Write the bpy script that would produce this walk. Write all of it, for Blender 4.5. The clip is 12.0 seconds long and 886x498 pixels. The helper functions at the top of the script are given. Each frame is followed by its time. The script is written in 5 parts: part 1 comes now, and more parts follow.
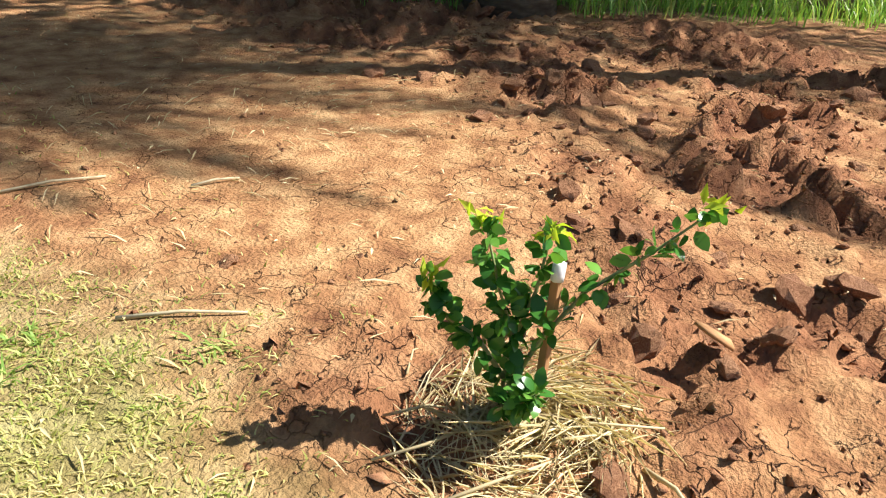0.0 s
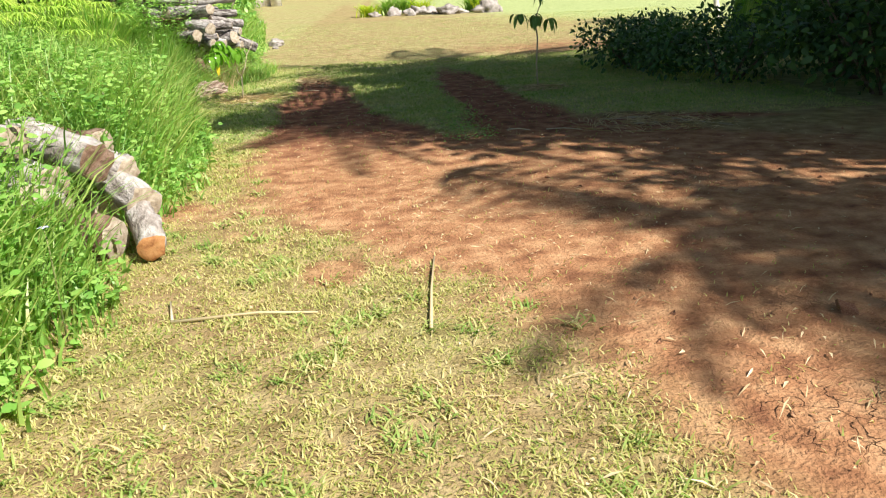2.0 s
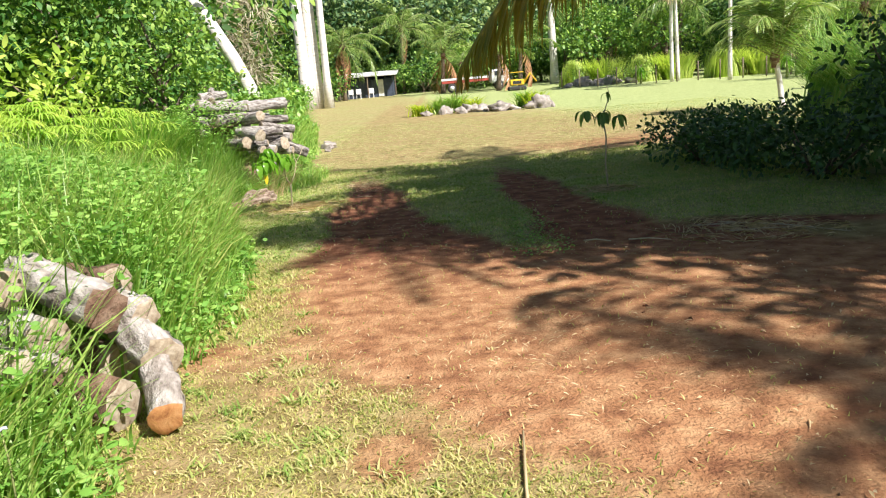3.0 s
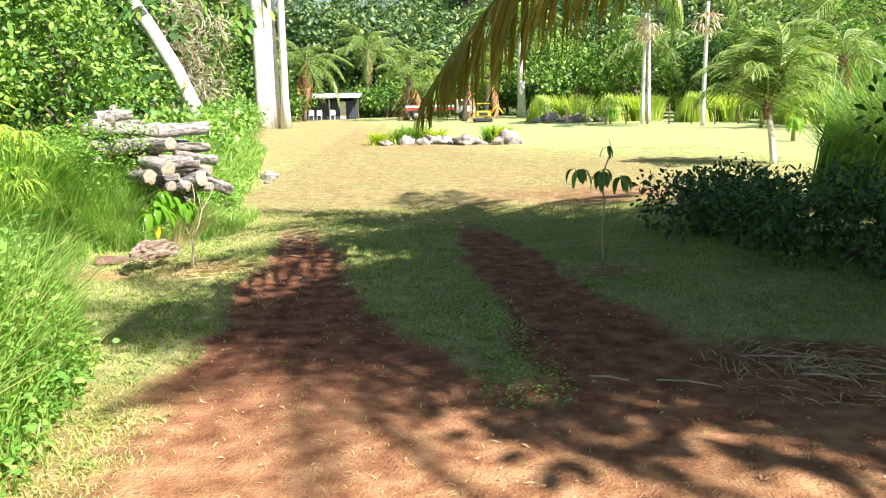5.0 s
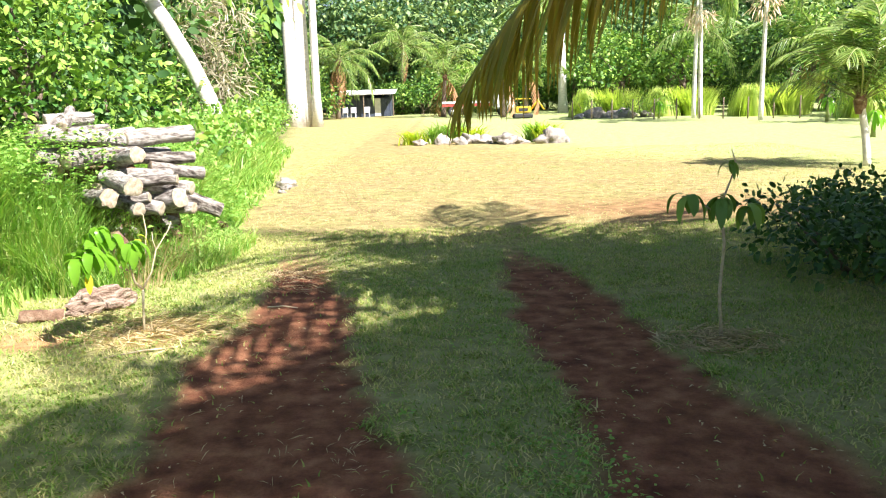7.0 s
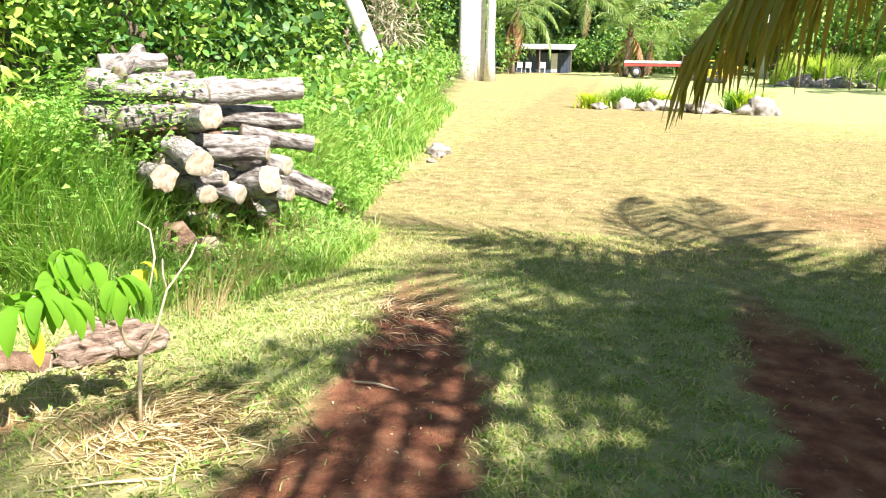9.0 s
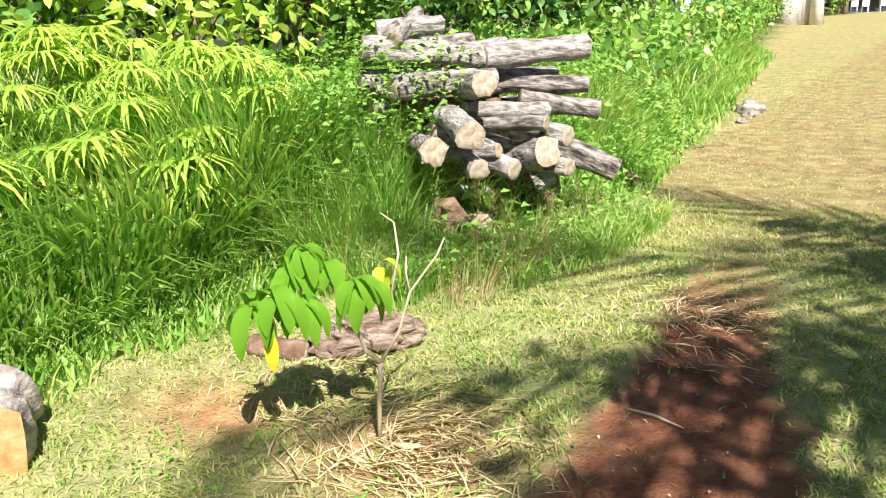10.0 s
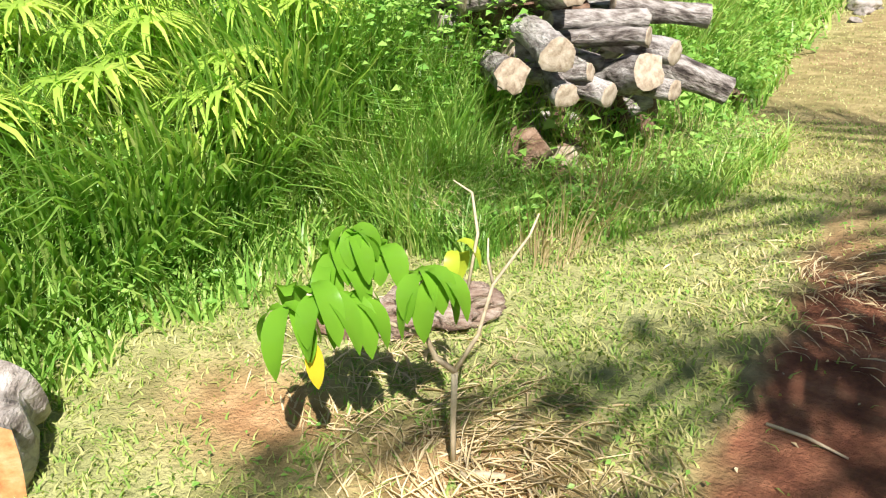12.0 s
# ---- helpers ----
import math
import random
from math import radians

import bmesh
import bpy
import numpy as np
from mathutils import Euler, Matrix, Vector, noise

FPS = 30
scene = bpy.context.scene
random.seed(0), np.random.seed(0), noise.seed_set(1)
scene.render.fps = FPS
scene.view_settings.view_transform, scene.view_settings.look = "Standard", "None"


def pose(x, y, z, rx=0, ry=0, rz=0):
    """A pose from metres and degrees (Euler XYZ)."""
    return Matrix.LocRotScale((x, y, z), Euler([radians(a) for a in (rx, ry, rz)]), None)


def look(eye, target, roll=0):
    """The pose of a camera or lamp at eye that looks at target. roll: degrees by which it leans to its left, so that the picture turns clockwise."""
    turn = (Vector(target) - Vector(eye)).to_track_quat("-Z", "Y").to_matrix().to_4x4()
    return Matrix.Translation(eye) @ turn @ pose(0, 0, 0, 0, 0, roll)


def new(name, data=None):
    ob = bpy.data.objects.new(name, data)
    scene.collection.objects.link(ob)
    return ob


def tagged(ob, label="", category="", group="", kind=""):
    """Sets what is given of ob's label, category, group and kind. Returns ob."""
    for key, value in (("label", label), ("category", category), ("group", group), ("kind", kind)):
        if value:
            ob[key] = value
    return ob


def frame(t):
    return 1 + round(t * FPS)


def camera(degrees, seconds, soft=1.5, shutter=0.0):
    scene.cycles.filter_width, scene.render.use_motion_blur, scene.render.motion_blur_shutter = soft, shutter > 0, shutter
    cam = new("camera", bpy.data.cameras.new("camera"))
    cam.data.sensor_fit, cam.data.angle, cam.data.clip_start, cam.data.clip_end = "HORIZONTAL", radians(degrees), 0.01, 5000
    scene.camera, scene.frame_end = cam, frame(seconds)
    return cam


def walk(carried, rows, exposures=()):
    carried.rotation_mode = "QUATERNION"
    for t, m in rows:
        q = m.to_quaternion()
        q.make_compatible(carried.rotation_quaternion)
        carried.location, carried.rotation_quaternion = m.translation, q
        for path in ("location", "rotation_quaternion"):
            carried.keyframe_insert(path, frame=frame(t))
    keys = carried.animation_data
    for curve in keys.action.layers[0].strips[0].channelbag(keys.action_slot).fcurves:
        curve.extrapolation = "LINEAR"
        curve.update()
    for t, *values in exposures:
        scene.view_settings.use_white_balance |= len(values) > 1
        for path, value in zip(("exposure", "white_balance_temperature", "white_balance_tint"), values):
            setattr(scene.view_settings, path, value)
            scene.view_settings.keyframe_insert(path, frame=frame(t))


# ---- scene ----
cam = camera(58.0, 12.0, soft=1.15)
PATH = [
    (0, (0.666, -0.615, 1.319), (2.062, 0.494, 0.412), 4.2),
    (0.5, (0.61, -0.365, 1.268), (1.762, 1.008, 0.38), 3.1),
    (1, (0.434, -0.077, 1.267), (1.068, 1.59, 0.362), -0.6),
    (1.3, (0.376, 0.115, 1.268), (0.75, 1.886, 0.418), -2.3),
    (1.5, (0.385, 0.245, 1.279), (0.608, 2.07, 0.492), -2.7),
    (2, (0.351, 0.671, 1.282), (0.437, 2.571, 0.665), -3.0),
    (2.5, (0.29, 1.21, 1.262), (0.308, 3.141, 0.742), -5.0),
    (3, (0.266, 1.59, 1.316), (0.24, 3.552, 0.928), -4.8),
    (3.5, (0.247, 2.007, 1.35), (0.225, 3.989, 1.084), -4.8),
    (5.3, (0.412, 4.248, 1.456), (0.5, 6.217, 1.12), -0.7),
    (5.5, (0.427, 4.46, 1.457), (0.491, 6.431, 1.123), -1.0),
    (6, (0.426, 4.967, 1.453), (0.452, 6.94, 1.126), -1.9),
    (6.5, (0.431, 5.517, 1.461), (0.436, 7.49, 1.131), -2.0),
    (6.7, (0.437, 5.762, 1.469), (0.432, 7.734, 1.135), -2.0),
    (8.3, (0.329, 7.819, 1.563), (0.255, 9.782, 1.186), 1.6),
    (8.5, (0.303, 8.081, 1.554), (0.165, 10.038, 1.162), 1.7),
    (9, (0.198, 8.771, 1.519), (-0.209, 10.678, 1.076), 0.9),
    (9.5, (0.177, 9.17, 1.557), (-0.596, 10.945, 1.054), 0.3),
    (10, (0.036, 9.46, 1.528), (-1.033, 11.062, 0.987), -2.3),
    (10.5, (-0.183, 9.638, 1.483), (-1.391, 11.127, 0.911), -2.7),
    (11, (-0.297, 9.798, 1.485), (-1.555, 11.22, 0.855), -2.6),
    (11.5, (-0.409, 9.936, 1.516), (-1.614, 11.368, 0.812), -2.0),
    (12, (-0.458, 10.045, 1.546), (-1.612, 11.487, 0.778), -3.8),
]
walk(cam, [(t, look(eye, target, roll)) for t, eye, target, roll in PATH],
     [(t, stops, 6350, 10 + 8 * min(1, t / 3)) for t, stops in ((0, 1.10), (1, 1.0), (3.5, 0.92), (5.5, 1.48), (8.5, 1.62), (9.2, 1.5), (10, 1.14), (12, 1.06))])

# ---------------------------------------------------------------- light
SUN_AZ, SUN_EL = radians(131), radians(47)
to_sun = Vector((math.sin(SUN_AZ) * math.cos(SUN_EL), math.cos(SUN_AZ) * math.cos(SUN_EL), math.sin(SUN_EL)))
world = bpy.data.worlds.new("sky")
scene.world = world
world.use_nodes = True
wn = world.node_tree
sky = wn.nodes.new("ShaderNodeTexSky")
sky.sky_type, sky.sun_disc = "NISHITA", False
sky.sun_elevation, sky.sun_rotation = SUN_EL, SUN_AZ
wn.links.new(sky.outputs[0], wn.nodes["Background"].inputs[0])
wn.nodes["Background"].inputs[1].default_value = 0.05
sun = new("sun", bpy.data.lights.new("sun", "SUN"))
sun.data.energy, sun.data.angle, sun.data.color = 5.0, radians(0.55), (1.0, 0.955, 0.87)
sun.matrix_world = look(to_sun * 50, (0, 0, 0))

# ---------------------------------------------------------------- numeric helpers
rng = np.random.default_rng(7)


def sstep(a, b, v):
    t = np.clip((np.asarray(v, float) - a) / (b - a), 0, 1)
    return t * t * (3 - 2 * t)


def vnoise(x, y, seed=0):
    x, y = np.asarray(x, float), np.asarray(y, float)
    xi, yi = np.floor(x).astype(np.int64), np.floor(y).astype(np.int64)
    fx, fy = x - xi, y - yi
    fx, fy = fx * fx * (3 - 2 * fx), fy * fy * (3 - 2 * fy)

    def h(a, b):
        n = (a * 374761393 + b * 668265263 + seed * 974711) & 0x7FFFFFFF
        n = ((n ^ (n >> 13)) * 1274126177) & 0x7FFFFFFF
        return ((n ^ (n >> 16)) & 0xFFFF) / 65535.0

    return (h(xi, yi) * (1 - fx) + h(xi + 1, yi) * fx) * (1 - fy) + (h(xi, yi + 1) * (1 - fx) + h(xi + 1, yi + 1) * fx) * fy


def fbm(x, y, seed=0, octaves=4):
    s, a, tot = 0, 1.0, 0
    for o in range(octaves):
        s = s + a * vnoise(np.asarray(x) * 2 ** o, np.asarray(y) * 2 ** o, seed + o)
        tot += a
        a *= 0.5
    return s / tot


def unit(v):
    return v / np.maximum(np.linalg.norm(v, axis=-1, keepdims=True), 1e-9)


def mk(name, V, F, mat, parent=None, smooth=False, label="", m=None):
    """One mesh object from arrays of corners and of faces (a list of face arrays may mix sizes)."""
    me = bpy.data.meshes.new(name)
    V = np.asarray(V, np.float32).reshape(-1, 3)
    groups = F if isinstance(F, list) else [F]
    groups = [np.asarray(g, np.int32) for g in groups if len(g)]
    me.vertices.add(len(V))
    me.vertices.foreach_set("co", V.ravel())
    sizes = np.concatenate([np.full(len(g), g.shape[1], np.int32) for g in groups])
    flat = np.concatenate([g.ravel() for g in groups])
    me.loops.add(len(flat))
    me.loops.foreach_set("vertex_index", flat)
    me.polygons.add(len(sizes))
    me.polygons.foreach_set("loop_start", np.concatenate([[0], np.cumsum(sizes)[:-1]]).astype(np.int32))
    me.polygons.foreach_set("loop_total", sizes)
    if smooth:
        me.polygons.foreach_set("use_smooth", np.ones(len(sizes), bool))
    me.update(calc_edges=True)
    me.validate()
    me.materials.append(mat)
    ob = new(name, me)
    if parent is not None:
        ob.parent = parent
    if label:
        tagged(ob, label)
    if m is not None:
        ob.matrix_basis = m
    return ob


def part_of(parent, name, mesh, label="", m=None):
    """Another object on an existing mesh, under a thing."""
    ob = new(name, mesh)
    ob.parent = parent
    if label:
        tagged(ob, label)
    if m is not None:
        ob.matrix_basis = m
    return ob


def thing(name, x, y, z, label, category, group="", turn=0.0, scale=1.0):
    ob = new(name)
    ob.empty_display_size = 0.1
    ob.matrix_basis = Matrix.Translation((x, y, z)) @ Euler((0, 0, radians(turn))).to_matrix().to_4x4() @ Matrix.Diagonal((scale, scale, scale, 1))
    return tagged(ob, label, category, group)


def tube(points, radii, n=8, closed=True, wob=0.0, seed=0):
    """A tapered tube along points, with end caps."""
    P = np.asarray(points, float)
    R = np.broadcast_to(np.asarray(radii, float), (len(P),))
    T = unit(np.gradient(P, axis=0))
    up = np.array([0.0, 0, 1]) if abs(T[0][2]) < 0.9 else np.array([1.0, 0, 0])
    A = unit(np.cross(T, up))
    B = np.cross(T, A)
    a = np.arange(n) / n * 2 * np.pi
    r = R[:, None] * np.ones(n)
    if wob:
        g = np.random.default_rng(seed)
        r = r * (1 + wob * (g.random((1, n)) - 0.5) * 1.4 + wob * (g.random((len(P), n)) - 0.5))
    V = P[:, None] + r[..., None] * (np.cos(a)[:, None] * A[:, None] + np.sin(a)[:, None] * B[:, None])
    i = np.arange(len(P) - 1)[:, None] * n
    j = np.arange(n)
    F = np.stack([i + j, i + (j + 1) % n, i + n + (j + 1) % n, i + n + j], -1).reshape(-1, 4)
    V = V.reshape(-1, 3)
    if not closed:
        return V, [F]
    k = len(V)
    V = np.vstack([V, P[:1], P[-1:]])
    last = (len(P) - 1) * n
    caps = np.concatenate([np.stack([np.full(n, k), (j + 1) % n, j], -1), np.stack([np.full(n, k + 1), last + j, last + (j + 1) % n], -1)])
    return V, [F, caps]


def join(pieces):
    """Several (V, [F...]) as one."""
    Vs, Fs, k = [], {}, 0
    for V, F in pieces:
        for f in (F if isinstance(F, list) else [F]):
            if len(f):
                f = np.asarray(f)
                Fs.setdefault(f.shape[1], []).append(f + k)
        Vs.append(np.asarray(V))
        k += len(V)
    return np.vstack(Vs), [np.concatenate(v) for v in Fs.values()]


def blades(P, H, W, lean, droop=0.35, segs=3, seed=1):
    """Curved grass blades that stand on P, of heights H and widths W; lean: how far the tip goes sideways, as a share of the height."""
    g = np.random.default_rng(seed)
    n = len(P)
    a = g.random(n) * 2 * np.pi
    D = np.stack([np.cos(a), np.sin(a), np.zeros(n)], -1)
    b = a + np.pi / 2 + (g.random(n) - 0.5) * 1.2
    S = np.stack([np.cos(b), np.sin(b), np.zeros(n)], -1)
    out = []
    for s in range(segs + 1):
        t = s / segs
        c = P + D * (lean * H * t ** 1.7)[:, None]
        c[:, 2] += H * (t - droop * np.asarray(lean) * t ** 3)
        w = W * (1 - t) ** 0.7 * 0.5 + W * 0.06
        out += [c - S * w[:, None], c + S * w[:, None]]
    V = np.stack(out, 1).reshape(-1, 3)
    k = (segs + 1) * 2
    base = np.arange(n)[:, None] * k
    F = np.concatenate([base + np.array([2 * s, 2 * s + 1, 2 * s + 3, 2 * s + 2]) for s in range(segs)])
    return V, [F]


def leaf_quads(C, D, N, L, W, fold=0.25, oval=False):
    """Leaves from their stalk points C along D, facing N: two quads each, folded on the midrib and drooping at the tip."""
    D = unit(D)
    S = unit(np.cross(D, N))
    N = np.cross(S, D)
    L, W = np.broadcast_to(L, len(C))[:, None], np.broadcast_to(W, len(C))[:, None]
    b = C
    m = C + D * L * 0.5 - N * L * 0.03
    t = C + D * L * 0.97 - N * L * 0.22
    l = C + D * L * 0.42 + S * W * 0.5 + N * W * fold
    r = C + D * L * 0.42 - S * W * 0.5 + N * W * fold
    if oval:
        rows = []
        for f, w in ((0.22, 0.40), (0.52, 0.5), (0.82, 0.30)):
            q = C + D * L * f - N * L * (0.10 * f * f)
            rows += [q + S * W * w + N * W * fold * w, q - S * W * w + N * W * fold * w]
        V = np.stack([b, *rows, C + D * L - N * L * 0.12], 1).reshape(-1, 3)
        k = np.arange(len(C))[:, None] * 8
        return V, [np.concatenate([k + np.array([1, 2, 4, 3]), k + np.array([3, 4, 6, 5])]), np.concatenate([k + np.array([0, 2, 1]), k + np.array([5, 6, 7])])]
    V = np.stack([b, l, t, r, m], 1).reshape(-1, 3)
    k = np.arange(len(C))[:, None] * 5
    return V, [np.concatenate([k + np.array([0, 4, 2, 1]), k + np.array([0, 3, 2, 4])])]


def crown(clumps, per, leaf, wide=0.5, seed=3, hang=0.3, oval=True):
    """Leaves on the outsides of many small clumps: rows of centre and radius."""
    g = np.random.default_rng(seed)
    C, D, N = [], [], []
    for c, r in clumps:
        n = max(6, int(per * r * r))
        d = unit(g.normal(size=(n, 3)) + [0, 0, 0.25])
        C.append(np.asarray(c) + d * (r * (0.55 + 0.5 * g.random(n)))[:, None] * [1, 1, 0.8])
        D.append(unit(d + g.normal(size=(n, 3)) * 0.6 - [0, 0, hang]))
        N.append(unit(d * 0.6 + g.normal(size=(n, 3)) * 0.5 + [0, 0, 0.7]))
    C, D, N = map(np.concatenate, (C, D, N))
    L = leaf * (0.6 + 0.8 * g.random(len(C)))
    return leaf_quads(C, D, N, L, L * wide, 0.2, oval)


# ---------------------------------------------------------------- lie of the land
EDGE_Y = [-5, 2.0, 3.5, 5.1, 6.6, 8.6, 10.0, 10.7, 11.6, 12.6, 13.4, 14.2, 16.7, 20, 30, 60]
EDGE_X = [-1.2, -1.0, -0.95, -1.15, -1.2, -1.5, -2.2, -3.1, -3.25, -3.0, -2.35, -2.1, -2.3, -2.7, -4.2, -9]


def veg_edge(y):
    return np.interp(y, EDGE_Y, EDGE_X)


def gz(x, y):
    x, y = np.asarray(x, float), np.asarray(y, float)
    u = y - 14
    z = 0.02 * (u + np.sqrt(u * u + 9)) / 2 - 0.004
    z = np.minimum(z, 1.6 + 0 * z)
    z = z + 0.33 * sstep(0.0, 1.7, veg_edge(y) - x) * sstep(-60, -6, x)
    far = np.hypot(x, y)
    az = np.degrees(np.arctan2(x, y))
    top = np.interp(az, [-90, -40, -22, -15, -11, -6.5, -3, 0, 12, 40, 90], [30, 42, 32, 15, 19, 9, 16, 25, 44, 48, 30])
    z = z + top * sstep(88, 190, far) * sstep(-30, 30, y)
    return z


def gz1(x, y):
    return float(gz(x, y))


def soil(x, y):
    """How bare the ground is: 1 red soil, 0 grass."""
    x, y = np.asarray(x, float), np.asarray(y, float)
    wob = (fbm(x * 2.2, y * 2.2, 11) - 0.5) * 0.9
    fine = (fbm(x * 9, y * 9, 31, 3) - 0.5) * 0.5
    e = np.interp(y, [-3, 0.6, 1.1, 1.9, 2.5, 3.3, 4.0, 4.6, 5.6, 7.5, 8.3, 30], [1.3, 1.5, 1.72, 1.66, 1.24, 1.02, 0.75, 0.15, -0.6, -1.0, -1.08, -1.2])
    a = sstep(-0.34, 0.30, x - e + (wob + fine) * 0.5)
    # two wheel tracks with a grass strip between, from y = 8 on
    lo_l, hi_l = np.interp(y, [8, 9.2, 10.85, 12.3, 14.2], [-1.1, -1.0, -1.15, -1.1, -1.3]), np.interp(y, [7.7, 8.1, 9.9, 11.3, 12.5, 13.1, 14.5], [1.0, 0.8, 0.02, -0.25, -0.4, -0.62, -0.9])
    lo_r, hi_r = np.interp(y, [7.7, 8.1, 9.6, 12, 14], [1.0, 1.0, 1.02, 0.93, 0.97]), np.interp(y, [8.0, 8.9, 10, 11.4, 13.2, 14.7], [4.2, 2.35, 1.92, 1.75, 1.58, 1.2])
    q = (wob + fine) * 0.3
    left = sstep(-0.1, 0.1, np.minimum(x - lo_l, hi_l - x) + q)
    right = sstep(-0.1, 0.1, np.minimum(x - lo_r, hi_r - x) + q)
    tracks = np.maximum(left, right) * (1 - 0.75 * sstep(13.2, 14.8, y + wob))
    a = a * (1 - sstep(-0.2, 0.5, x + y - 10.5 + wob))
    s = a * (1 - sstep(7.7, 8.2, y)) + tracks * sstep(7.7, 8.2, y)
    # right of the drive stays bare only up to the shaded lawn
    s = s * (1 - sstep(8.2, 8.9, y - 0.35 * (x - 2)) * sstep(2.0, 2.3, x))
    # worn lawn and the red patch further on
    worn = 0.26 * sstep(14.0, 15.5, y) * sstep(-2.8, -2.2, x) * sstep(0, 1.2, np.interp(y, [14, 20, 24.5, 27, 43, 80], [3.2, 6.5, 7.0, 3.6, -0.6, -6]) - x)
    patch = np.exp(-(((x - 3.6) / 2.2) ** 2 + ((y - 17.3) / 1.6) ** 2)) * 0.75
    bare = np.exp(-(((x + 2.45) / 0.45) ** 2 + ((y - 11.45) / 0.28) ** 2)) * 0.9
    bare = np.maximum(bare, 0.8 * np.exp(-(((x + 1.6) / 0.45) ** 2 + ((y - 11.55) / 0.38) ** 2)))
    near = 0.25 * sstep(4.2, 5.5, y) * (1 - sstep(7.5, 9, y)) * sstep(-1.3, -0.7, x)
    s = np.maximum.reduce([s, worn + 0.10 * wob * (worn > 0.05), patch + wob * 0.4 * (patch > 0.2), bare, near])
    spots = sstep(0.66, 0.78, fbm(x * 1.6, y * 1.6, 77, 3)) * 0.8 * (y < 7) * (x > -2.5)
    return np.clip(np.maximum(s, spots), 0, 1)


def cloddy(x, y):
    """Where the soil was dug over and lies in clods."""
    a = np.maximum(sstep(-0.2, 0.9, (x - 2.5) - 1.1 * (y - 0.4)), sstep(3.9, 5.0, x + 0.4 * (fbm(x * 0.9, y * 0.9, 3, 3) - 0.5)))
    a = np.maximum(a, 0.7 * np.exp(-(((x - 1.95) / 0.5) ** 2 + ((y - 0.35) / 0.6) ** 2)))
    return a * (1 - sstep(5.0, 7.5, y)) * (1 - sstep(14, 22, x)) * (0.35 + 0.9 * sstep(0.35, 0.6, fbm(x * 1.6, y * 1.6, 4, 3)))


def rough(x, y, s):
    """Clods and ripples of the bare soil, and the lumps under the grass."""
    dug = cloddy(x, y)
    ridge = np.abs(fbm(x * 1.3 - y * 0.5, y * 1.3 + x * 0.5, 8, 4) - 0.5)
    lump = fbm(x * 5.0, y * 5.0, 21, 4)
    clod = sstep(0.48, 0.60, lump) * (0.3 + fbm(x * 16, y * 16, 9, 2))
    z = dug * s * (0.06 * (0.25 - ridge) + 0.105 * clod + 0.10 * np.abs(fbm(x * 12, y * 12, 19, 3) - 0.5))
    z = z + s * (0.018 - 0.008 * sstep(5.5, 7.5, y)) * (fbm(x * 1.2, y * 2.0, 23, 3) - 0.5)
    z = z + s * (0.010 - 0.006 * sstep(5.5, 7.5, y)) * (fbm(x * 7, y * 7, 41, 3) - 0.5) + (1 - s) * 0.018 * (fbm(x * 4, y * 4, 51, 3) - 0.4)
    z = z - 0.06 * dug * s + s * 0.014 * np.abs(fbm(x * 3.5 + y, y * 9, 29, 3) - 0.5) * (y < 6)
    return z - 0.02 * sstep(0.3, 1, s) * sstep(7.5, 9, y) * (1 - sstep(13, 15, y))


# ---------------------------------------------------------------- materials
def mat_new(name):
    m = bpy.data.materials.new(name)
    m.use_nodes = True
    nt = m.node_tree
    return m, nt, nt.nodes["Principled BSDF"]


def N_(nt, kind, **kw):
    n = nt.nodes.new(kind)
    for k, v in kw.items():
        n.inputs[k].default_value = v
    return n


def ramp(nt, fac, stops):
    r = nt.nodes.new("ShaderNodeValToRGB")
    el = r.color_ramp.elements
    while len(el) < len(stops):
        el.new(0.5)
    for e, (p, c) in zip(el, stops):
        e.position, e.color = p, (*c, 1)
    nt.links.new(fac, r.inputs[0])
    return r.outputs[0]


def mixc(nt, fac, a, b, mode="MIX"):
    n = nt.nodes.new("ShaderNodeMix")
    n.data_type, n.blend_type = "RGBA", mode
    for s, v in ((0, fac), (6, a), (7, b)):
        if hasattr(v, "is_output"):
            nt.links.new(v, n.inputs[s])
        else:
            n.inputs[s].default_value = v if s == 0 else (*v, 1)
    return n.outputs[2]


def noise_of(nt, scale, detail=4, coord="Object", rough_=0.55):
    tc = nt.nodes.new("ShaderNodeTexCoord")
    n = N_(nt, "ShaderNodeTexNoise", Scale=scale, Detail=detail, Roughness=rough_)
    nt.links.new(tc.outputs[coord], n.inputs["Vector"])
    return n.outputs[0]


def bump(nt, bsdf, height, strength, dist):
    b = N_(nt, "ShaderNodeBump", Strength=strength, Distance=dist)
    nt.links.new(height, b.inputs["Height"])
    nt.links.new(b.outputs[0], bsdf.inputs["Normal"])


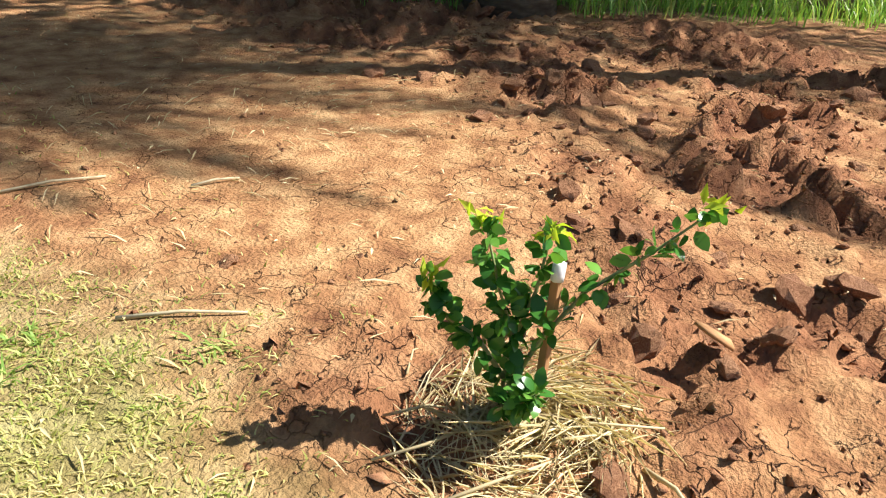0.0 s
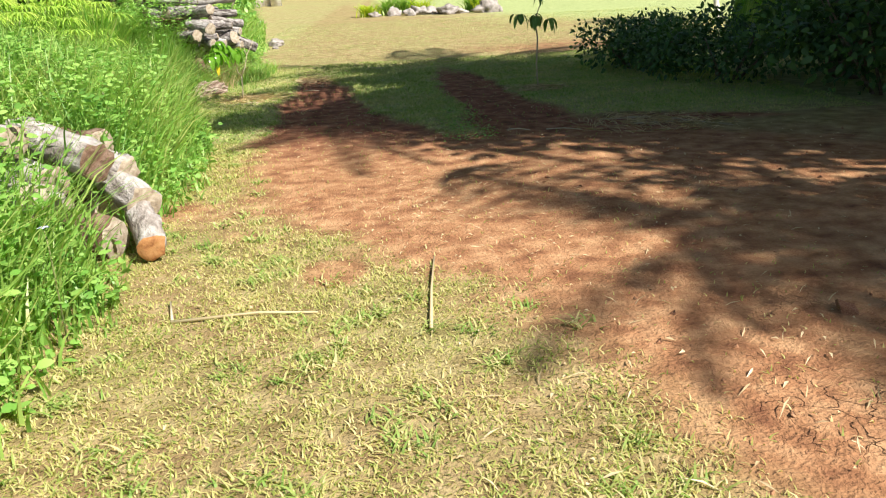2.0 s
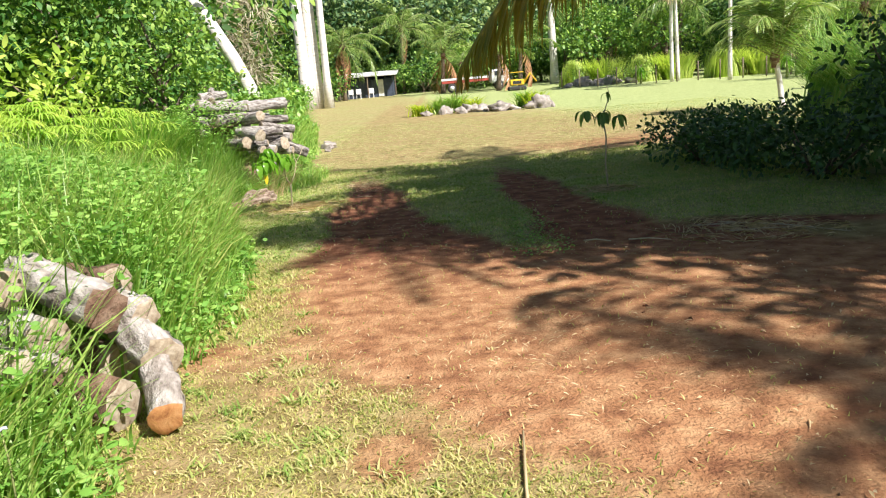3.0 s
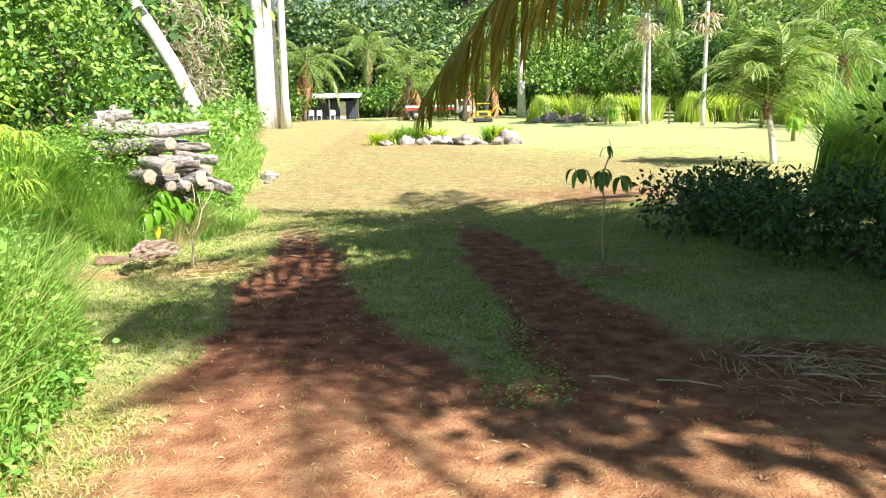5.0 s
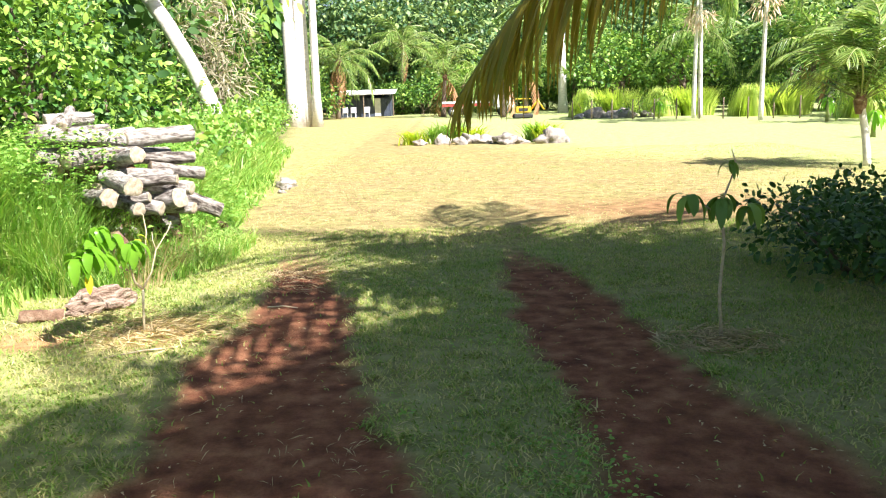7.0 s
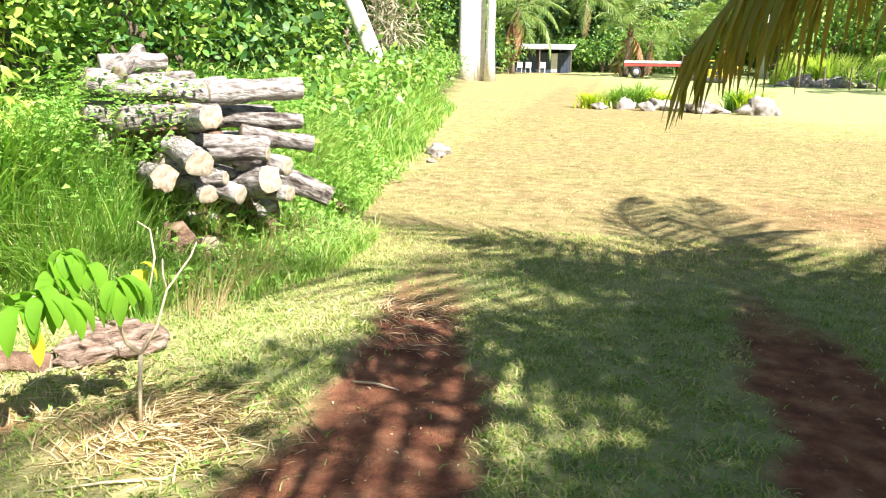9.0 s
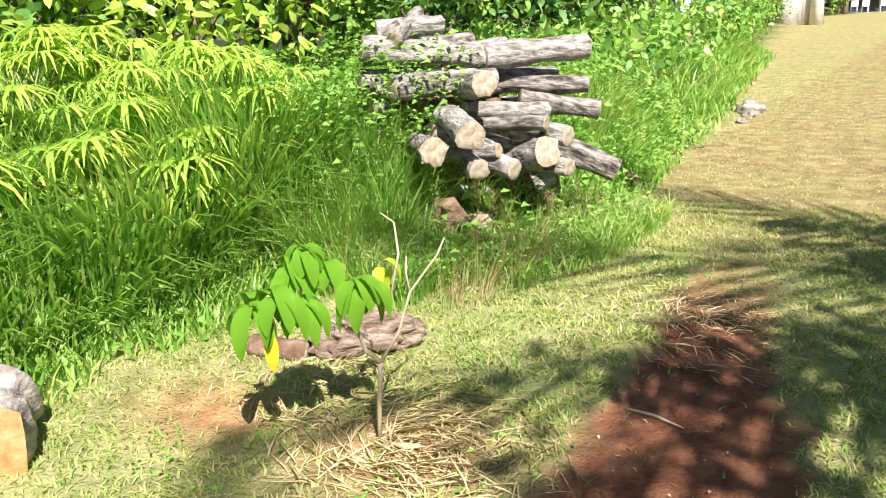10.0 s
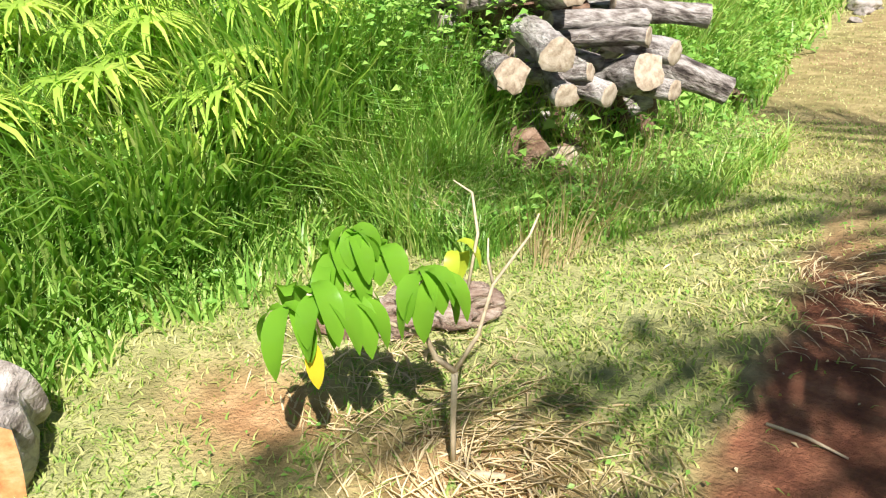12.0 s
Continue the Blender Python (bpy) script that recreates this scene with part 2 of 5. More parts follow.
def leaf_mat(name, stops, gloss=0.45, trans=0.35, glow=1.5, vary=False):
    """Leaves: each island its own tone, some light let through."""
    m, nt, p = mat_new(name)
    geo = nt.nodes.new("ShaderNodeNewGeometry")
    big = noise_of(nt, 0.9, 2)
    f = nt.nodes.new("ShaderNodeMath")
    f.operation = "MULTIPLY_ADD"
    f.inputs[1].default_value, f.inputs[2].default_value = 0.62, -0.12
    nt.links.new(geo.outputs["Random Per Island"], f.inputs[0])
    g = nt.nodes.new("ShaderNodeMath")
    g.operation = "MULTIPLY_ADD"
    g.inputs[1].default_value = 0.9
    nt.links.new(big, g.inputs[0])
    nt.links.new(f.outputs[0], g.inputs[2])
    oi = nt.nodes.new("ShaderNodeObjectInfo")
    o = nt.nodes.new("ShaderNodeMath")
    o.operation = "MULTIPLY_ADD"
    o.inputs[1].default_value = 0.30
    nt.links.new(oi.outputs["Random"], o.inputs[0])
    o2 = nt.nodes.new("ShaderNodeMath")
    o2.operation = "ADD"
    o2.inputs[1].default_value = -0.15
    nt.links.new(g.outputs[0], o2.inputs[0])
    nt.links.new(o2.outputs[0], o.inputs[2])
    col = ramp(nt, o.outputs[0] if vary else g.outputs[0], stops)
    nt.links.new(col, p.inputs["Base Color"])
    p.inputs["Roughness"].default_value = gloss
    p.inputs["Specular IOR Level"].default_value = 0.35
    tr = nt.nodes.new("ShaderNodeBsdfTranslucent")
    nt.links.new(mixc(nt, 1.0, col, (glow, glow * 1.05, glow * 0.55), "MULTIPLY"), tr.inputs[0])
    mx = nt.nodes.new("ShaderNodeMixShader")
    mx.inputs[0].default_value = trans
    nt.links.new(p.outputs[0], mx.inputs[1])
    nt.links.new(tr.outputs[0], mx.inputs[2])
    nt.links.new(mx.outputs[0], nt.nodes["Material Output"].inputs[0])
    return m


def plain_mat(name, stops, scale, roughness=0.8, metal=0.0, bump_d=0.0, bump_scale=None, stretch=None):
    m, nt, p = mat_new(name)
    tc = nt.nodes.new("ShaderNodeTexCoord")
    mp = nt.nodes.new("ShaderNodeMapping")
    mp.inputs["Scale"].default_value = stretch or (1, 1, 1)
    nt.links.new(tc.outputs["Object"], mp.inputs[0])
    n1 = N_(nt, "ShaderNodeTexNoise", Scale=scale, Detail=6, Roughness=0.6)
    nt.links.new(mp.outputs[0], n1.inputs["Vector"])
    oi = nt.nodes.new("ShaderNodeObjectInfo")
    a = nt.nodes.new("ShaderNodeMath")
    a.operation = "MULTIPLY_ADD"
    nt.links.new(oi.outputs["Random"], a.inputs[0])
    nt.links.new(n1.outputs[0], a.inputs[2])
    a.inputs[1].default_value = 0.12
    nt.links.new(ramp(nt, a.outputs[0], stops), p.inputs["Base Color"])
    p.inputs["Roughness"].default_value, p.inputs["Metallic"].default_value = roughness, metal
    if bump_d:
        n2 = N_(nt, "ShaderNodeTexNoise", Scale=bump_scale or scale * 3, Detail=5, Roughness=0.65)
        nt.links.new(mp.outputs[0], n2.inputs["Vector"])
        bump(nt, p, n2.outputs[0], 0.8, bump_d)
    return m


def ground_mat():
    m, nt, p = mat_new("red_soil_and_turf")
    at = nt.nodes.new("ShaderNodeAttribute")
    at.attribute_name = "bare"
    at2 = nt.nodes.new("ShaderNodeAttribute")
    at2.attribute_name = "dug"
    n_big, n_mid, n_fine = noise_of(nt, 0.8, 5), noise_of(nt, 6, 6), noise_of(nt, 60, 4)
    dry = ramp(nt, n_mid, [(0.26, (0.20, 0.085, 0.042)), (0.46, (0.40, 0.208, 0.095)), (0.68, (0.60, 0.375, 0.185))])
    damp = ramp(nt, n_mid, [(0.3, (0.12, 0.045, 0.026)), (0.5, (0.25, 0.105, 0.056)), (0.72, (0.42, 0.205, 0.11))])
    earth = mixc(nt, at2.outputs["Fac"], damp, dry)
    earth = mixc(nt, 0.35, earth, ramp(nt, n_fine, [(0.3, (0.55, 0.5, 0.48)), (0.7, (1.25, 1.2, 1.15))]), "MULTIPLY")
    # shrinkage cracks
    tc = nt.nodes.new("ShaderNodeTexCoord")
    warp = N_(nt, "ShaderNodeTexNoise", Scale=5.0, Detail=5)
    nt.links.new(tc.outputs["Object"], warp.inputs["Vector"])
    add = nt.nodes.new("ShaderNodeVectorMath")
    add.operation = "MULTIPLY_ADD"
    add.inputs[1].default_value = (0.30, 0.30, 0.30)
    nt.links.new(warp.outputs["Color"], add.inputs[0])
    nt.links.new(tc.outputs["Object"], add.inputs[2])
    vor = N_(nt, "ShaderNodeTexVoronoi", Scale=6.5)
    vor.feature = "DISTANCE_TO_EDGE"
    nt.links.new(add.outputs[0], vor.inputs["Vector"])
    crack = ramp(nt, vor.outputs["Distance"], [(0.0, (1, 1, 1)), (0.020, (0, 0, 0))])
    gate = ramp(nt, noise_of(nt, 1.7, 3), [(0.45, (0, 0, 0)), (0.60, (1, 1, 1))])
    cm = nt.nodes.new("ShaderNodeMath")
    cm.operation = "MULTIPLY"
    nt.links.new(crack, cm.inputs[0])
    nt.links.new(gate, cm.inputs[1])
    cm2 = nt.nodes.new("ShaderNodeMath")
    cm2.operation = "MULTIPLY"
    nt.links.new(cm.outputs[0], cm2.inputs[0])
    at3 = nt.nodes.new("ShaderNodeAttribute")
    at3.attribute_name = "cracked"
    nt.links.new(at3.outputs["Fac"], cm2.inputs[1])
    earth = mixc(nt, cm2.outputs[0], earth, (0.06, 0.022, 0.012))
    turf = ramp(nt, n_mid, [(0.28, (0.20, 0.125, 0.055)), (0.5, (0.33, 0.235, 0.11)), (0.72, (0.48, 0.38, 0.19))])
    turf = mixc(nt, ramp(nt, n_big, [(0.40, (0, 0, 0)), (0.62, (0.4, 0.4, 0.4))]), turf, ramp(nt, n_mid, [(0.3, (0.20, 0.24, 0.06)), (0.7, (0.36, 0.40, 0.14))]))
    green = ramp(nt, n_mid, [(0.3, (0.25, 0.31, 0.11)), (0.7, (0.43, 0.49, 0.21))])
    far = nt.nodes.new("ShaderNodeAttribute")
    far.attribute_name = "lawn"
    turf = mixc(nt, far.outputs["Fac"], turf, green)
    # dark green tone by the wood mask
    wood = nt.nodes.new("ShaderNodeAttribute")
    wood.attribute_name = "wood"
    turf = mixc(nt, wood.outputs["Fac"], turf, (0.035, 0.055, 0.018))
    nt.links.new(mixc(nt, at.outputs["Fac"], turf, earth), p.inputs["Base Color"])
    p.inputs["Roughness"].default_value = 0.95
    p.inputs["Specular IOR Level"].default_value = 0.15
    h = nt.nodes.new("ShaderNodeMath")
    h.operation = "MULTIPLY_ADD"
    h.inputs[1].default_value = -1.2
    nt.links.new(cm2.outputs[0], h.inputs[0])
    h2 = nt.nodes.new("ShaderNodeMath")
    h2.operation = "ADD"
    nt.links.new(noise_of(nt, 22, 6, rough_=0.7), h2.inputs[0])
    nt.links.new(n_fine, h2.inputs[1])
    nt.links.new(h2.outputs[0], h.inputs[2])
    bump(nt, p, h.outputs[0], 1.0, 0.017)
    return m


M_GROUND = ground_mat()
M_TURF = leaf_mat("short_turf", [(0.0, (0.10, 0.19, 0.03)), (0.3, (0.22, 0.31, 0.055)), (0.55, (0.40, 0.40, 0.115)), (0.9, (0.62, 0.54, 0.25))], 0.6, 0.3)
M_LAWN = leaf_mat("pale_lawn", [(0.0, (0.20, 0.27, 0.08)), (0.4, (0.34, 0.40, 0.15)), (0.7, (0.47, 0.50, 0.22)), (0.95, (0.62, 0.58, 0.32))], 0.6, 0.3)
M_TURF_GREEN = leaf_mat("green_turf", [(0.0, (0.10, 0.20, 0.03)), (0.4, (0.20, 0.33, 0.06)), (0.7, (0.36, 0.42, 0.12)), (0.95, (0.58, 0.52, 0.25))], 0.6, 0.3)
M_TALL = leaf_mat("tall_grass", [(0.0, (0.08, 0.21, 0.03)), (0.45, (0.18, 0.36, 0.06)), (0.8, (0.31, 0.47, 0.10)), (1.0, (0.48, 0.52, 0.18))], 0.4, 0.35)
M_WEED = leaf_mat("weed_leaf", [(0.0, (0.07, 0.19, 0.03)), (0.5, (0.17, 0.36, 0.06)), (0.9, (0.33, 0.52, 0.12))], 0.42, 0.3)
M_SHRUB = leaf_mat("shrub_leaf", [(0.05, (0.018, 0.07, 0.016)), (0.45, (0.07, 0.19, 0.035)), (0.95, (0.30, 0.46, 0.08))], 0.5, 0.18, vary=True)
M_DARK = leaf_mat("dark_leaf", [(0.0, (0.015, 0.05, 0.018)), (0.5, (0.040, 0.105, 0.028)), (0.95, (0.10, 0.20, 0.05))], 0.45, 0.18)
M_LIME = leaf_mat("lime_leaf", [(0.0, (0.20, 0.34, 0.02)), (0.5, (0.36, 0.48, 0.03)), (0.95, (0.55, 0.60, 0.06))], 0.4, 0.4)
M_CANE = leaf_mat("cane_leaf", [(0.0, (0.22, 0.34, 0.05)), (0.5, (0.38, 0.50, 0.09)), (0.95, (0.58, 0.66, 0.18))], 0.5, 0.35)
M_SEDGE = leaf_mat("sedge_leaf", [(0.0, (0.20, 0.38, 0.05)), (0.5, (0.36, 0.53, 0.08)), (0.95, (0.55, 0.66, 0.14))], 0.4, 0.35)
M_YOUNG = leaf_mat("glossy_leaf", [(0.0, (0.07, 0.21, 0.015)), (0.5, (0.13, 0.32, 0.02)), (0.95, (0.22, 0.42, 0.04))], 0.22, 0.4)
M_YELLOW = leaf_mat("yellow_leaf", [(0.0, (0.60, 0.46, 0.02)), (1.0, (0.75, 0.58, 0.04))], 0.4, 0.3)
M_CITRUS = leaf_mat("citrus_leaf", [(0.0, (0.02, 0.09, 0.018)), (0.55, (0.06, 0.19, 0.03)), (0.95, (0.17, 0.36, 0.06))], 0.2, 0.25)
M_FROND = leaf_mat("palm_frond", [(0.0, (0.05, 0.12, 0.02)), (0.5, (0.13, 0.24, 0.045)), (0.95, (0.33, 0.42, 0.13))], 0.35, 0.3)
M_FROND_OLD = leaf_mat("yellowing_frond", [(0.0, (0.14, 0.15, 0.02)), (0.5, (0.30, 0.25, 0.035)), (0.95, (0.42, 0.30, 0.06))], 0.4, 0.3)
M_DEAD = leaf_mat("dead_frond", [(0.0, (0.22, 0.11, 0.05)), (1.0, (0.42, 0.24, 0.12))], 0.8, 0.2)
M_FOREST = leaf_mat("forest_leaf", [(0.05, (0.016, 0.055, 0.028)), (0.45, (0.07, 0.16, 0.065)), (0.95, (0.30, 0.40, 0.12))], 0.5, 0.15, vary=True)
M_STRAW = leaf_mat("dry_straw", [(0.0, (0.30, 0.21, 0.11)), (0.5, (0.52, 0.41, 0.22)), (0.95, (0.74, 0.62, 0.38))], 0.6, 0.15)
M_PALEBARK = plain_mat("pale_bark", [(0.36, (0.10, 0.08, 0.06)), (0.48, (0.27, 0.235, 0.195)), (0.60, (0.43, 0.395, 0.345)), (0.8, (0.60, 0.57, 0.52))], 15, 0.9, 0, 0.03, 28, (1, 1, 0.5))
M_BARK = plain_mat("grey_bark", [(0.37, (0.045, 0.035, 0.028)), (0.49, (0.19, 0.165, 0.14)), (0.60, (0.36, 0.335, 0.295)), (0.78, (0.58, 0.55, 0.50))], 22, 0.92, 0, 0.05, 45, (1, 1, 0.42))
M_ROT = plain_mat("brown_bark", [(0.25, (0.05, 0.025, 0.015)), (0.55, (0.17, 0.10, 0.06)), (0.8, (0.36, 0.26, 0.18))], 10, 0.95, 0, 0.03, 30)
M_CUT = plain_mat("sawn_wood", [(0.35, (0.17, 0.12, 0.08)), (0.48, (0.30, 0.24, 0.16)), (0.6, (0.40, 0.34, 0.245)), (0.8, (0.54, 0.47, 0.36))], 24, 0.85, 0, 0.006, 60)
M_CUT_ORANGE = plain_mat("orange_heartwood", [(0.34, (0.24, 0.085, 0.03)), (0.48, (0.42, 0.19, 0.065)), (0.62, (0.52, 0.27, 0.105)), (0.8, (0.58, 0.36, 0.18))], 16, 0.8, 0, 0.006, 40)
M_WHITE_TRUNK = plain_mat("pale_palm_bark", [(0.25, (0.36, 0.33, 0.29)), (0.5, (0.66, 0.63, 0.57)), (0.8, (0.82, 0.80, 0.75))], 3, 0.85, 0, 0.02, 9, (1, 1, 3))
M_TRUNK = plain_mat("brown_trunk", [(0.25, (0.06, 0.045, 0.03)), (0.55, (0.17, 0.13, 0.09)), (0.85, (0.34, 0.29, 0.22))], 6, 0.9, 0, 0.02, 20, (1, 1, 4))
M_TWIG = plain_mat("pale_twig", [(0.3, (0.34, 0.27, 0.16)), (0.7, (0.58, 0.50, 0.33))], 30, 0.8, 0, 0.002, 90)
M_GREENSTEM = plain_mat("green_stem", [(0.3, (0.12, 0.17, 0.05)), (0.7, (0.28, 0.30, 0.11))], 20, 0.7)
M_STAKE = plain_mat("wooden_stake", [(0.3, (0.24, 0.11, 0.045)), (0.6, (0.42, 0.22, 0.09)), (0.85, (0.55, 0.34, 0.16))], 14, 0.8, 0, 0.003, 50, (1, 1, 0.2))
M_PAINT = plain_mat("white_paint", [(0.3, (0.66, 0.66, 0.70)), (0.7, (0.84, 0.84, 0.86))], 20, 0.6)
M_CLOD = plain_mat("clod_of_soil", [(0.25, (0.14, 0.05, 0.024)), (0.5, (0.28, 0.12, 0.056)), (0.8, (0.48, 0.26, 0.13))], 14, 0.95, 0, 0.012, 60)
M_ROCK = plain_mat("grey_rock", [(0.25, (0.10, 0.085, 0.07)), (0.5, (0.28, 0.25, 0.215)), (0.8, (0.50, 0.46, 0.41))], 5, 0.9, 0, 0.03, 12)
M_HUSK = plain_mat("coconut_husk", [(0.34, (0.05, 0.028, 0.018)), (0.48, (0.20, 0.125, 0.085)), (0.6, (0.34, 0.25, 0.18)), (0.75, (0.50, 0.42, 0.33))], 26, 0.95, 0, 0.05, 70, (0.35, 1.4, 1.4))
M_TIN = plain_mat("pale_tin_roof", [(0.3, (0.55, 0.55, 0.54)), (0.7, (0.78, 0.78, 0.76))], 2, 0.5, 0.2)
M_BLUEWALL = plain_mat("dark_blue_boards", [(0.3, (0.025, 0.035, 0.06)), (0.7, (0.06, 0.08, 0.12))], 3, 0.7)
M_DARKIN = plain_mat("dark_opening", [(0.3, (0.015, 0.015, 0.017)), (0.7, (0.03, 0.03, 0.03))], 2, 0.8)
M_YELLOWPAINT = plain_mat("yellow_machine_paint", [(0.3, (0.62, 0.36, 0.02)), (0.7, (0.80, 0.52, 0.04))], 4, 0.4)
M_RED = plain_mat("red_metal", [(0.3, (0.30, 0.04, 0.03)), (0.7, (0.45, 0.08, 0.06))], 4, 0.5)
M_BLACK = plain_mat("black_rubber", [(0.3, (0.015, 0.015, 0.015)), (0.7, (0.04, 0.04, 0.04))], 6, 0.8)
M_GLASS = plain_mat("dark_glazing", [(0.3, (0.02, 0.03, 0.04)), (0.7, (0.05, 0.06, 0.07))], 1, 0.1)
M_FLOWER = plain_mat("lilac_petal", [(0.3, (0.50, 0.50, 0.78)), (0.7, (0.70, 0.70, 0.90))], 30, 0.6)
M_SHAFT = plain_mat("fruit_stalk", [(0.3, (0.50, 0.30, 0.16)), (0.7, (0.80, 0.68, 0.50))], 2, 0.8)

# ---------------------------------------------------------------- ground sheet
def steps(a, b, d, reach, grow=1.18):
    """Even steps from a to b, growing outside of them to the reach on both sides."""
    mid = list(np.arange(a, b + d / 2, d))
    lo, hi, s = [], [], d
    u, v = mid[0], mid[-1]
    while u > -reach or v < reach:
        s *= grow
        u, v = u - s, v + s
        lo.append(u)
        hi.append(v)
    return np.array(lo[::-1] + mid + hi)


gx, gy = steps(-4.2, 6.6, 0.045, 900), steps(-1.2, 17.4, 0.045, 900)
X, Y = np.meshgrid(gx, gy)
S = soil(X, Y)
near = (1 - sstep(9, 15, np.hypot(X, Y - 8)))
Z = gz(X, Y) + rough(X, Y, S) * near
V = np.stack([X, Y, Z], -1).reshape(-1, 3)
nx, ny = len(gx), len(gy)
i = np.arange(ny - 1)[:, None] * nx + np.arange(nx - 1)[None]
F = np.stack([i, i + 1, i + nx + 1, i + nx], -1).reshape(-1, 4)
ground = mk("ground", V, F, M_GROUND, smooth=True)
tagged(ground, "red soil drive and turf reaching into the distance", "ground", kind="structure")
lawn = sstep(0, 3, X - np.interp(Y, [14, 20, 24.5, 27, 43, 80], [3.2, 6.5, 7.0, 3.6, -0.6, -6])) * sstep(18, 24, Y)
lawn = np.maximum(lawn, sstep(7.5, 9, Y) * (0.6 - 0.32 * sstep(14, 17, Y)))
dug = sstep(1.0, 2.2, X) * (1 - sstep(5.0, 7.5, Y))
dug = np.maximum(dug, np.exp(-(((X + 2.3) / 0.8) ** 2 + ((Y - 11.5) / 0.6) ** 2)))
dug = np.maximum(dug, 0.75 * (1 - sstep(6.5, 9.0, Y))) * (1 - 0.75 * np.clip(cloddy(X, Y), 0, 1))
# darker green left of the vegetation edge and from 80 m out
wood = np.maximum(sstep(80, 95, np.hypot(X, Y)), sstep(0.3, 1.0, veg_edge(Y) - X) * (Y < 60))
cracked = sstep(1.1, 1.9, X) * (1 - sstep(2.8, 4.2, Y))
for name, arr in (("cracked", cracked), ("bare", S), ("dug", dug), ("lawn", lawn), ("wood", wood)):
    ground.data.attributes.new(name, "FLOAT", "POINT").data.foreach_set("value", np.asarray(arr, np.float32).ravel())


def floor_at(x, y):
    return gz(x, y) + rough(x, y, soil(x, y))

# ---------------------------------------------------------------- palms
def frond(L, rise, fall, n, leaflet, seed, hang=0.6, width=0.04):
    """A feather frond that starts at the origin along +x: its leaflets and its midrib."""
    g = np.random.default_rng(seed)
    t = np.linspace(0, 1, 14)
    R = np.stack([L * (t - 0.18 * t ** 3 * fall), 0 * t, L * (rise * t - fall * t ** 2.2)], -1)
    rib = tube(R, 0.035 * (L / 4) * (1 - 0.85 * t) + 0.004, 5)
    u = np.repeat(np.linspace(0.10, 1.0, n), 2)
    side = np.tile([1.0, -1.0], n)
    P = np.stack([np.interp(u, t, R[:, k]) for k in range(3)], -1)
    T = unit(np.stack([np.interp(u + 0.02, t, R[:, k]) - np.interp(u - 0.02, t, R[:, k]) for k in range(3)], -1))
    T[-2:] = T[-3]
    out = np.stack([0 * u, side, 0 * u], -1)
    D = unit(T * (0.35 + 0.5 * u[:, None]) + out * (0.9 - 0.3 * u[:, None]) + [0, 0, -0.15] + g.normal(size=P.shape) * 0.09)
    ll = leaflet * np.sin(np.pi * (0.18 + 0.74 * u)) * (0.85 + 0.3 * g.random(len(u)))
    S = unit(np.cross(D, [0.0, 0, 1.0]) + g.normal(size=P.shape) * 0.25)
    rows = []
    for s in (0, 0.4, 0.75, 1.0):
        c = P + D * (ll * s)[:, None]
        c[:, 2] -= hang * ll * s ** 1.8
        w = (width * (0.5 + 0.9 * s) * (1 - s) ** 0.55 + 0.004)
        rows += [c - S * w * 0.5, c + S * w * 0.5]
    V = np.stack(rows, 1).reshape(-1, 3)
    b = np.arange(len(u))[:, None] * 8
    F = np.concatenate([b + np.array([2 * s, 2 * s + 1, 2 * s + 3, 2 * s + 2]) for s in range(3)])
    return (V, [F]), rib


FROND_KIT = {}


def frond_kit(key, mat, **kw):
    if key not in FROND_KIT:
        leaf, rib = frond(**kw)
        a = mk("frond", *leaf, mat)
        b = mk("midrib", *rib, M_GREENSTEM if mat is not M_DEAD else M_DEAD, smooth=True)
        FROND_KIT[key] = (a.data, b.data)
        bpy.data.objects.remove(a)
        bpy.data.objects.remove(b)
    return FROND_KIT[key]


def add_frond(parent, key, m, label=""):
    leaf, rib = FROND_KIT[key]
    f = part_of(parent, "frond", leaf, label, m)
    part_of(f, "midrib", rib)
    return f


frond_kit("coco", M_FROND, L=4.6, rise=0.42, fall=0.95, n=60, leaflet=0.95, seed=1, hang=0.55, width=0.05)
frond_kit("coco_long", M_FROND_OLD, L=6.6, rise=0.0, fall=0.42, n=120, leaflet=0.95, seed=2, hang=1.1, width=0.07)
frond_kit("young", M_FROND, L=2.3, rise=1.05, fall=0.85, n=38, leaflet=0.55, seed=3, hang=0.35, width=0.035)
frond_kit("royal", M_FROND, L=3.4, rise=0.75, fall=1.35, n=30, leaflet=0.75, seed=4, hang=0.5, width=0.10)
frond_kit("dead", M_DEAD, L=2.6, rise=-0.2, fall=0.9, n=22, leaflet=0.6, seed=5, hang=0.8, width=0.09)


